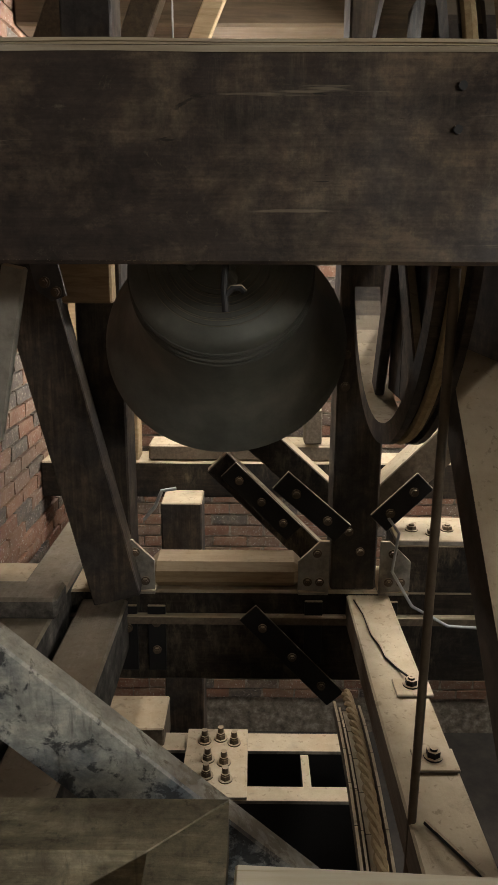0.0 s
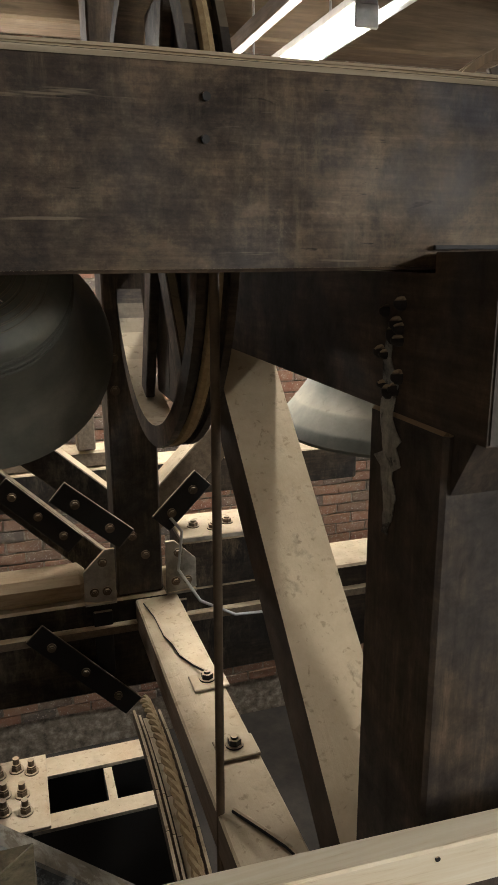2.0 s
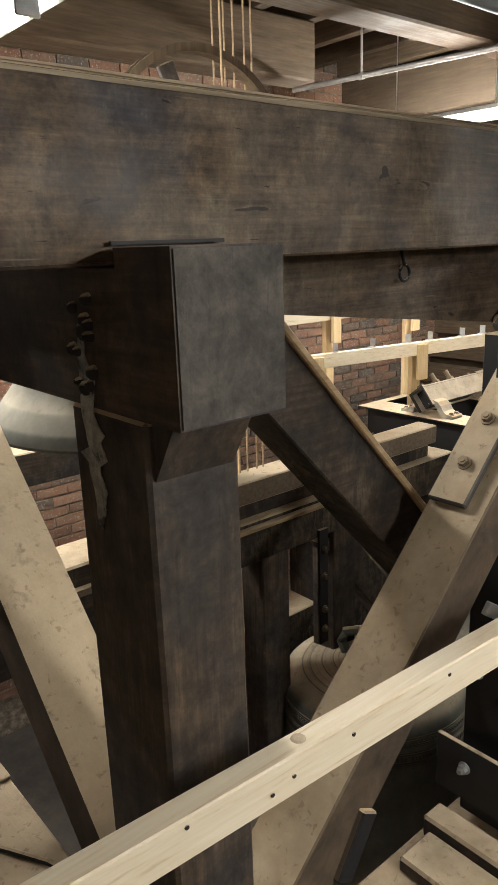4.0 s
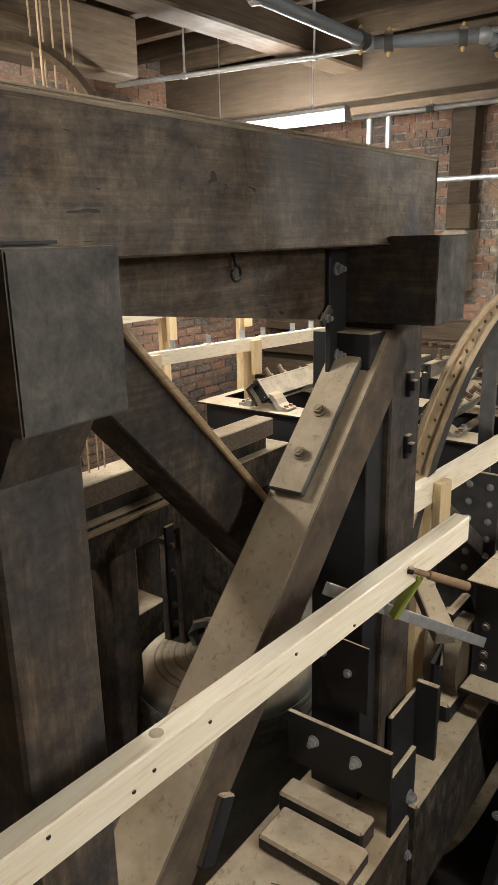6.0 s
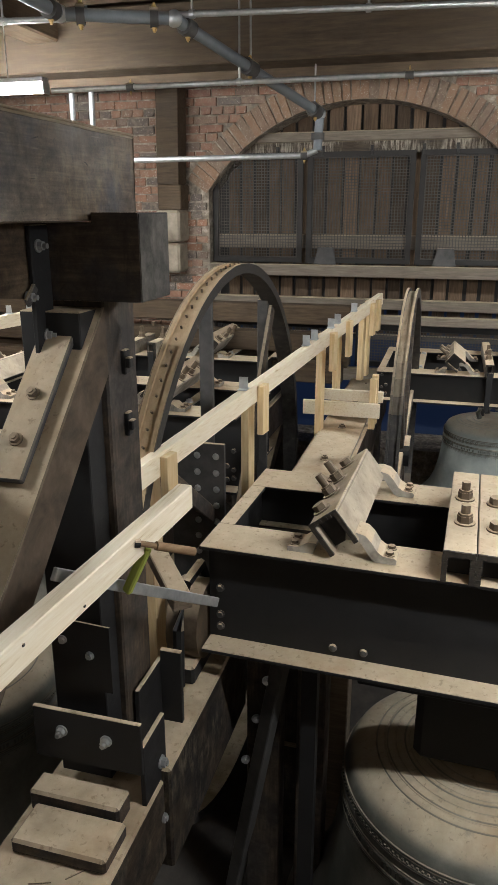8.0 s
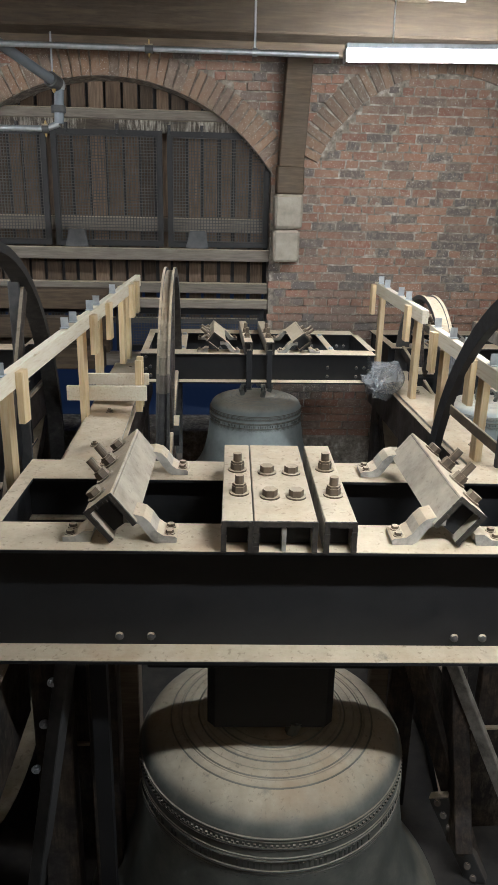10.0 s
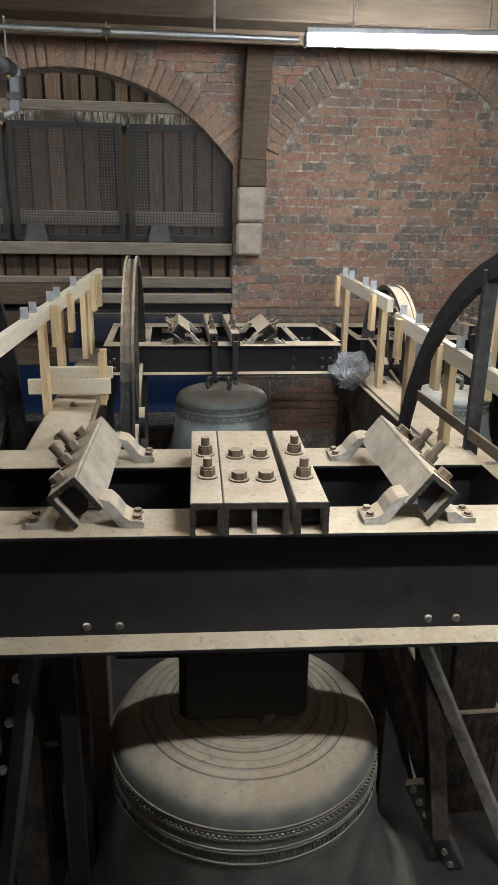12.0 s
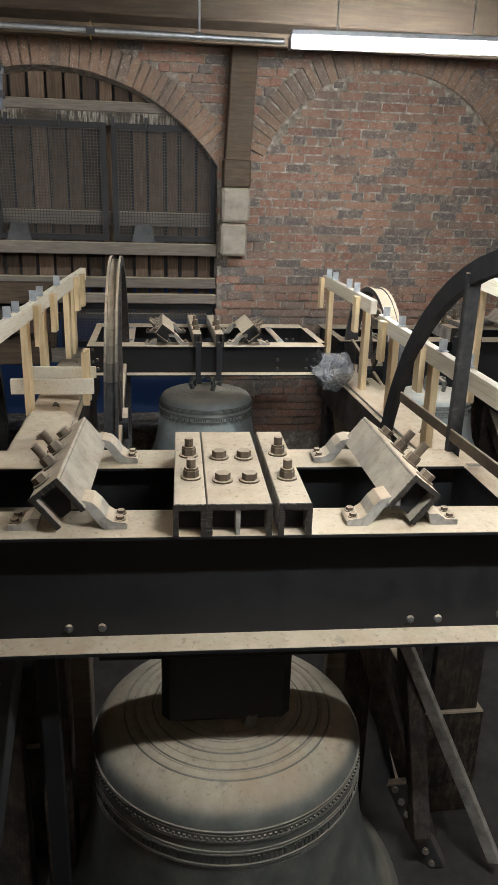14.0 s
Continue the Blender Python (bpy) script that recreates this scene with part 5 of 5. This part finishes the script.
part("brace", beam((-0.705, 2.12, 3.2), (-0.447, 2.14, 2.03), 0.12, 0.15), WOOD_Z, nf, "dark leaning brace")
part("brace", beam((-0.42, 2.5, 2.86), (0.30, 2.5, 2.2), 0.11, 0.11), WOOD_X, nf, "crossing brace with a pale edge")
part("brace", beam((0.36, 2.30, 2.25), (0.78, 2.30, 2.68), 0.11, 0.11), DUSTY_WOOD, nf, "dusty brace to the next bay")
part("brace", beam((-0.14, 2.42, 2.40), (0.24, 2.42, 2.02), 0.05, 0.10), WOOD_X, nf)
for p0, p1, n in (((-0.10, 2.36, 2.385), (0.13, 2.36, 2.155), 3), ((0.07, 2.13, 2.42), (0.27, 2.13, 2.245), 2), ((0.38, 2.13, 2.28), (0.52, 2.13, 2.42), 2), ((-0.03, 2.165, 1.95), (0.27, 2.165, 1.63), 3)):
    s = part("strap", beam(p0, p1, 0.012, 0.075, bevel=0.002), STEEL, nf, "black bolted steel strap")
    for k in range(n):
        q = Vector(p0).lerp(Vector(p1), (k + 0.5) / n) - Vector((0, 0.007, 0))
        part("bolt", bolt_bm(q, (0, -1, 0), 0.011, 0.01, 0.006), BOLT, s)
for x in (-0.43, -0.335):
    part("strap", box(x - 0.03, x + 0.03, 2.185, 2.198, 1.72, 1.96, 0.002), STEEL, nf)
for x in (0.19, 0.44):
    part("strap", box(x - 0.03, x + 0.03, 2.185, 2.198, 1.75, 1.98, 0.002), STEEL, nf)
bolts(nf, [(-0.335, 2.184, 1.80), (-0.335, 2.184, 1.90), (0.30, 2.209, 2.22), (0.34, 2.209, 2.15), (-0.43, 2.184, 1.88), (0.27, 2.209, 2.8), (0.27, 2.209, 2.7)], (0, -1, 0), 0.011, 0.01, 0.006)


def gusset(x, sgn):
    bm = B()
    add_box(bm, x, x + sgn * 0.10, 2.17, 2.36, 2.011, 2.022, 0.002)
    add_prism(bm, [(x, 2.17, 2.02), (x + sgn * 0.10, 2.17, 2.03), (x + sgn * 0.10, 2.17, 2.13), (x + sgn * 0.03, 2.17, 2.20), (x, 2.17, 2.20)], (0, 0.012, 0))
    gs = part("gusset", bm, STEEL_DUSTY, nf, "dusty angle bracket")
    bolts(gs, [(x + sgn * 0.04, 2.169, 2.16), (x + sgn * 0.07, 2.169, 2.06), (x + sgn * 0.03, 2.169, 2.06)], (0, -1, 0), 0.011, 0.01, 0.006)


gusset(-0.435, 1)
gusset(0.235, -1)
gusset(0.40, 1)
part("block", box(0.46, 0.74, 2.19, 2.40, 2.012, 2.18, 0.005), WOOD_X, nf)
part("block_top", box(0.455, 0.745, 2.185, 2.405, 2.182, 2.20, 0.003), STEEL_DUSTY, nf)
bolts(nf, [(0.52, 2.28, 2.2), (0.64, 2.28, 2.2), (0.58, 2.24, 2.2)], (0, 0, 1), 0.016, 0.012, 0.01)

rs = thing("cross_sill", "long dust-covered plank sill with nut plates", "plank", (0.37, 1.6, 1.9))
part("plank", box(0.298, 0.44, 0.96, 2.199, 1.90, 2.0, 0.005), DUSTY_WOOD, rs)
for x, yy in ((0.40, 1.66), (0.39, 1.38)):
    pl = part("nut_plate", box(x - 0.045, x + 0.05, yy - 0.045, yy + 0.03, 2.001, 2.009, 0.002), STEEL_DUSTY, rs)
    part("nut", bolt_bm((x, yy, 2.009), (0, 0, 1), 0.016, 0.014, 0.01), STEEL, pl)
single("cable", add_tube(B(), [(0.32, 2.15, 2.005), (0.335, 2.05, 2.006), (0.34, 1.92, 2.006), (0.355, 1.86, 2.006), (0.36, 1.80, 2.006), (0.385, 1.74, 2.006), (0.40, 1.66, 2.03)], 0.005, 8), STEEL, "thin black cable lying on the dusty sill", "cable", smooth=True)
single("cable", add_tube(B(), [(0.33, 1.19, 2.006), (0.36, 1.14, 2.006), (0.40, 1.07, 2.006), (0.43, 0.99, 2.006)], 0.006, 8), STEEL, "short black cable end on the dusty sill", "cable", smooth=True)
single("cable", add_tube(B(), [(0.41, 2.12, 2.30), (0.445, 2.12, 2.25), (0.43, 2.12, 2.12), (0.50, 2.12, 2.0), (0.62, 2.12, 1.93), (0.78, 2.12, 1.92)], 0.005, 8), GALV, "pale looped cable on the frame", "cable", smooth=True)
single("cable", add_tube(B(), [(-0.34, 2.9, 2.14), (-0.40, 2.9, 2.13), (-0.43, 2.9, 2.06), (-0.48, 2.9, 2.0)], 0.008, 8), GALV, "pale looped cable on the far beam", "cable", smooth=True)
sl = thing("side_sill", "grey dusty timber sills along the brick wall", "plank", (-0.6, 1.8, 1.8))
part("plank", box(-0.585, -0.43, 0.9, 2.199, 1.80, 1.98, 0.008), GREY_WOOD, sl)
part("plank", box(-0.78, -0.62, 0.9, 3.0, 1.86, 2.03, 0.008), GREY_WOOD, sl)
part("block", box(-0.82, -0.60, 1.95, 2.08, 2.031, 2.10, 0.01), GREY_WOOD, sl)
single("black_rod", add_rod(B(), (0.30, 1.2, 1.2), (0.312, 1.2, 3.07), 0.009, 12), BOLT, "upright rusty iron rod in front of the sill", "rod", smooth=True)
single("pale_strut", beam((-0.455, 1.35, 3.07), (-0.525, 1.35, 2.74), 0.02, 0.045), STEEL_DUSTY, "pale bolted steel strut beside the brace", "strut")
random.seed(4)
hk = B()
add_tube(hk, [(-0.05, 0.86, 3.078), (-0.052, 0.86, 3.05), (-0.05, 0.86, 3.022)], 0.0042, 8)
add_tube(hk, [(-0.05, 0.86, 3.042), (-0.042, 0.86, 3.05), (-0.032, 0.86, 3.05), (-0.027, 0.86, 3.045)], 0.004, 8)
single("iron_hook", hk, STEEL, "small forked black iron hook under the beam", "hook", smooth=True)
# far beams and the girder below
fb = thing("far_frame", "pale-topped timbers of the frame by the north wall", "bell frame", (0, 3.3, 0))
part("beam", box(-1.0, 1.6, 3.2, 3.4, 2.0, 2.17, 0.006), WOOD_X, fb)
part("beam", box(-0.5, 0.42, 3.22, 3.38, 2.172, 2.25, 0.01), DUSTY_WOOD, fb)
part("block", box(-0.62, -0.54, 3.2, 3.3, 2.18, 2.42, 0.005), PINE_OLD, fb)
part("block", box(0.22, 0.30, 3.2, 3.3, 2.26, 2.42, 0.005), DUSTY_WOOD, fb)
part("post", box(-0.42, -0.24, 3.0, 3.19, 0.0, 2.04, 0.006), WOOD_Z, fb)
part("plank", box(-0.42, -0.23, 2.45, 2.98, 1.60, 1.70, 0.006), DUSTY_WOOD, fb, "dust-covered plank end")
part("plank", box(-0.68, -0.40, 2.75, 3.0, 0.9, 1.08, 0.006), DUSTY_WOOD, fb)
part("rail", box(-0.9, 0.5, 3.9, 3.94, 2.5, 2.56, 0.003), PINE_OLD, fb)
part("rail", box(-0.9, 0.5, 3.92, 3.95, 2.36, 2.39, 0.003), PINE_OLD, fb)
part("post", box(-1.0, -0.9, 3.86, 3.96, 0, 3.0, 0.003), PINE_OLD, fb)
lg = thing("lower_girder", "pale dusty steel girder with clustered bolts", "girder", (0.05, 2.65, 0.9))
part("flange", box(-0.45, 0.42, 2.72, 2.84, 0.98, 0.995), STEEL_DUSTY, lg)
part("flange", box(-0.1, 0.44, 2.42, 2.5, 0.98, 0.995), STEEL_DUSTY, lg)
part("web", box(-0.45, 0.42, 2.775, 2.79, 0.0, 0.979), STEEL, lg)
part("web", box(-0.1, 0.44, 2.455, 2.47, 0.0, 0.979), STEEL, lg)
part("bolt_plate", box(-0.30, -0.03, 2.42, 2.85, 0.997, 1.01, 0.002), STEEL_DUSTY, lg)
for x, yy in ((-0.22, 2.76), (-0.15, 2.78), (-0.09, 2.75), (-0.20, 2.64), (-0.13, 2.62), (-0.2, 2.54), (-0.12, 2.52)):
    part("nut", nut((x, yy, 1.011), (0, 0, 1), 0.025, 0.022), BOLT, lg)
part("tie", box(0.2, 0.235, 2.502, 2.718, 0.9, 0.978), STEEL, lg)

bell("grey bronze bell swung back on its headstock", pose(-0.085, 1.49, 3.085, 60, 0, 0), 0.192)
bell("pale dusty bronze bell in the next bay", pose(1.16, 1.95, 3.12), 0.27)
bell("large dull bronze bell low in the frame", pose(2.15, 1.75, 1.35), 0.40)
hsw = thing("headstock", "dark timber headstock above the swung bell", "headstock", (-0.08, 1.55, 3.2))
part("beam", box(-0.54, 0.28, 1.40, 1.58, 3.12, 3.30, 0.006), WOOD_X, hsw)
boarded = wheel("dark boarded wheel with pale rim edges beside the swung bell", (0.325, 1.75, 3.20), 0.55, "x", 0.075, WOOD_Z, 3, 0.4, True, 0.05)
for k in range(6):
    y0, y1 = -0.46 + k * 0.1533 + 0.002, -0.46 + (k + 1) * 0.1533 - 0.002
    reach = math.sqrt(0.4761 ** 2 - max(abs(y0), abs(y1)) ** 2)
    part("wheel_board", box(0.345, 0.357, 1.75 + y0, 1.75 + y1, 3.2 - reach, 3.2 + reach, 0.001), WOOD_Z, boarded, "dark board closing the wheel")
guide = thing("rope_guide", "curved pale laths with a twisted hemp rope hanging over them", "rope guide", (0.214, 1.35, 1.6))
sweep = [radians(100 - 5.5 * k) for k in range(19)]
for x, rr, w in ((0.184, 1.0, 0.006), (0.197, 0.985, 0.005), (0.214, 0.975, 0.02), (0.244, 0.99, 0.006)):
    bm = B()
    for a, b in zip(sweep, sweep[1:]):
        add_beam(bm, (x, 1.35 - rr * math.cos(a), 1.05 + rr * math.sin(a)), (x, 1.35 - rr * math.cos(b), 1.05 + rr * math.sin(b)), w, 0.03, (0, 0.3, 1), 0)
    part("lath", bm, DUSTY_WOOD, guide)
for strand in range(3):
    pts = []
    for k in range(241):
        a = radians(104 - 98 * k / 240)
        tw = strand * 2.0944 + k * 0.5
        rr = 1.006 + 0.0065 * math.cos(tw)
        pts.append((0.222 + 0.0065 * math.sin(tw), 1.35 - rr * math.cos(a), 1.05 + rr * math.sin(a)))
    part("rope_strand", add_tube(B(), pts, 0.0072, 6), ROPE, guide, "twisted hemp strand", smooth=True)
# next bay
nx = thing("middle_frame", "dust-topped timber frame behind the crossing braces", "bell frame", (1.8, 1.95, 0))
part("timber", box(1.2, 2.9, 1.9, 2.06, 1.93, 2.10, 0.005), WOOD_X, nx)
part("timber", box(1.3, 2.8, 1.93, 2.04, 2.16, 2.245, 0.005), DUSTY_WOOD, nx)
part("timber", box(1.32, 2.75, 1.94, 2.05, 2.102, 2.158, 0.003), WOOD_X, nx)
part("lath", box(1.3, 2.2, 1.87, 1.899, 2.07, 2.085, 0.002), PINE_OLD, nx)
for x in (1.35, 1.75, 2.15, 2.55):
    part("post", box(x - 0.07, x + 0.07, 1.92, 2.05, 0.0, 1.929, 0.005), WOOD_Z, nx)
st = part("strap", box(1.96, 2.01, 1.885, 1.899, 1.45, 1.97, 0.002), STEEL, nx)
bolts(st, [(1.985, 1.884, z) for z in (1.88, 1.76, 1.61, 1.52)], (0, -1, 0), 0.012, 0.01, 0.006)
part("brace", beam((2.1, 1.99, 1.90), (2.75, 1.99, 1.1), 0.1, 0.14), WOOD_X, nx)
for k, (x, yy) in enumerate(((1.42, 2.35), (1.5, 2.5), (1.54, 2.42), (1.6, 2.55), (1.66, 2.45), (1.75, 2.6))):
    single("cord", add_rod(B(), (x + 0.5, yy, 1.2), (x + 0.5, yy, 4.3), 0.004, 6), PINE_OLD, "thin pale hanging cord", "cord", "hanging cords")
roof = thing("raking_timber", "pale raking timber below the ceiling", "timber", (-0.3, 2.9, 3.2))
part("timber", beam((-0.52, 2.9, 3.2), (0.045, 2.9, 4.443), 0.05, 0.07), PINE_OLD, roof)
single("raking_timber", beam((-0.93, 2.78, 3.3), (-0.43, 2.78, 4.42), 0.14, 0.14), CEIL_WOOD, "brown raking timber by the wall", "timber")
single("raking_timber", beam((-0.75, 3.0, 3.2), (-0.24, 3.0, 4.447), 0.1, 0.1), CEIL_WOOD, "brown raking timber below the ceiling", "timber")

# bracket at the head of the leaning brace
part("head_block", box(-0.64, -0.43, 2.13, 2.20, 2.955, 3.2, 0.006), PINE_OLD, nf, "pale timber block on the brace head")
br = part("head_plate", add_prism(B(), [(-0.62, 1.96, 3.1), (-0.545, 1.96, 3.1), (-0.52, 1.96, 2.985), (-0.56, 1.96, 2.97), (-0.60, 1.96, 3.0)], (0, 0.012, 0)), STEEL_GREY, nf, "grey steel head plate")
bolts(br, [(-0.545, 1.958, 2.995), (-0.575, 1.958, 3.02)], (0, -1, 0), 0.011, 0.01, 0.008)
bolts(nf, [(-0.64, 1.90, 2.955), (-0.625, 1.90, 3.02), (-0.655, 1.90, 2.86)], (0.3, -1, 0), 0.011, 0.01, 0.05)



# ---------------------------------------------------------------- bricks of the tower walls
def brick_mesh(length, height, depth, seed, skin=None):
    random.seed(seed)
    bm = box(-depth, 0.03, -length / 2, length / 2, -height / 2, height / 2)
    for v in bm.verts:
        if v.co.x < 0:
            v.co += Vector((random.uniform(-0.004, 0.004), random.uniform(-0.007, 0.007), random.uniform(-0.006, 0.006)))
    return mesh_of(bm, "brick", skin or BRICK)


COURSE, UNIT = 0.0715, 0.213
BLIND_Y, BLIND_HALF, BLIND_SPRING, BLIND_RISE = -2.04, 1.04, 3.397, 0.669
BLIND_R = (BLIND_HALF ** 2 + BLIND_RISE ** 2) / (2 * BLIND_RISE)
BLIND_Z = BLIND_SPRING + BLIND_RISE - BLIND_R
whole = [brick_mesh(0.199, 0.058, 0.008, k) for k in range(5)]
half = [brick_mesh(0.094, 0.058, 0.008, 20 + k) for k in range(4)]
arch_piece = [brick_mesh(0.0685, 0.208, 0.007, 40 + k, ARCH_BRICK) for k in range(4)]


def in_ring(y, z, cy, cz, r, half_span, spring, band):
    d = math.hypot(y - cy, z - cz)
    return z > spring - 0.03 and abs(y - cy) < half_span + 0.3 and r - 0.002 < d < r + band


random.seed(33)
near_bricks, rest, ring = 0, B(), B()


def brick_at(me, x, y, z, turn=0.0, close=False):
    global near_bricks
    m = pose(x + random.uniform(-0.004, 0.004), y, z, turn + random.uniform(-0.6, 0.6), 0, 0)
    if close and near_bricks < 290:
        ob = new("brick", me)
        ob.parent = wall_e
        ob.matrix_parent_inverse = wall_e.matrix_basis.inverted()
        ob.matrix_basis = m
        near_bricks += 1
        return
    into = ring if me in arch_piece else rest
    n0 = len(into.verts)
    into.from_mesh(me)
    into.verts.ensure_lookup_table()
    for vert in into.verts[n0:]:
        vert.co = m @ vert.co


def brick_ok(y, z, w):
    for yy in (y - w / 2, y + w / 2):
        if abs(yy - ARCH_Y) < ARCH_HALF + 0.005 and z < arch_top(yy) + 0.03:
            return False
        if in_ring(yy, z, ARCH_Y, ARCH_Z, ARCH_R, ARCH_HALF, SPRING, 0.205):
            return False
        if in_ring(yy, z, BLIND_Y, BLIND_Z, BLIND_R, BLIND_HALF, BLIND_SPRING, 0.20):
            return False
    return True


rows = []
k = 0
z = 1.0
while z < 4.47:
    y = -3.95 + (0.053 if k % 2 else 0.0)
    header_row = k % 6 == 5
    while y < 4.1:
        w = UNIT / 2 if header_row or random.random() < 0.12 else UNIT
        yc = y + w / 2
        rows.append((yc, z, w))
        y += w
    k += 1
    z += COURSE
fits = []
for yc, z, w in rows:
    if brick_ok(yc, z, w):
        fits.append((yc, z, w))
    elif w > 0.15:
        fits += [(yy, z, UNIT / 2) for yy in (yc - UNIT / 4, yc + UNIT / 4) if brick_ok(yy, z, 0.06)]
for yc, z, w in fits:
    inside = abs(yc - BLIND_Y) < BLIND_HALF and z < BLIND_Z + math.sqrt(max(0, BLIND_R ** 2 - (yc - BLIND_Y) ** 2)) and z > 2.4
    close = -2.75 < yc < -0.62 and 2.45 < z < 3.32 and w > 0.15
    brick_at(random.choice(whole if w > 0.15 else half), 6.512 if inside else 6.50, yc, z, 0, close)
ring_back = B()
span = math.asin(BLIND_HALF / BLIND_R)
angles = [-span + 2 * span * i / 28 for i in range(29)]
add_prism(ring_back, [(6.472, BLIND_Y + (BLIND_R + 0.003) * math.sin(a), BLIND_Z + (BLIND_R + 0.003) * math.cos(a)) for a in angles] + [(6.472, BLIND_Y + (BLIND_R + 0.208) * math.sin(a), BLIND_Z + (BLIND_R + 0.208) * math.cos(a)) for a in reversed(angles)], (0.037, 0, 0))
part("arch_ring", ring_back, MORTAR, wall_e, "mortar bed of the blind arch")
for cy, cz, r, hs, spring, face in ((ARCH_Y, ARCH_Z, ARCH_R, ARCH_HALF, SPRING, 6.499), (BLIND_Y, BLIND_Z, BLIND_R, BLIND_HALF, BLIND_SPRING, 6.462)):
    span = math.asin(min(1, hs / r))
    n = int(2 * span * r / 0.071)
    for i in range(n + 1):
        a = -span + 2 * span * i / n
        q = r + 0.106
        brick_at(random.choice(arch_piece), face, cy + q * math.sin(a), cz + q * math.cos(a), -math.degrees(a), False)
ob = part("arch_bricks", ring, ARCH_BRICK, wall_e, "weathered brown bricks on edge in the arches")
ob["kind"] = "stuff"
ob = part("brickwork", rest, BRICK, wall_e, "old red bricks beyond the near ones")
ob["kind"] = "stuff"


def plain_bricks(wall, name, along, u0, u1, v0, v1, place):
    """The bricks of a far wall in one mesh; place(u, v) gives the pose of a brick at u along the wall and v up."""
    bm = B()
    k, v = 0, v0
    while v < v1:
        u = u0 + (UNIT / 2 if k % 2 else 0)
        while u < u1:
            n0 = len(bm.verts)
            bm.from_mesh(random.choice(whole))
            bm.verts.ensure_lookup_table()
            m = place(u, v)
            for vert in bm.verts[n0:]:
                vert.co = m @ vert.co
            u += UNIT
        k += 1
        v += COURSE
    ob = part(name, bm, BRICK, wall, "old red bricks")
    ob["kind"] = "stuff"


plain_bricks(wall_n, "brickwork", "x", -0.9, 6.4, 0.3, 4.45, lambda u, v: pose(u, 4.212, v, 0, 0, 90))
plain_bricks(wall_w, "brickwork", "y", 0.6, 4.15, 0.3, 4.45, lambda u, v: pose(-1.012, u, v, 0, 0, 180))
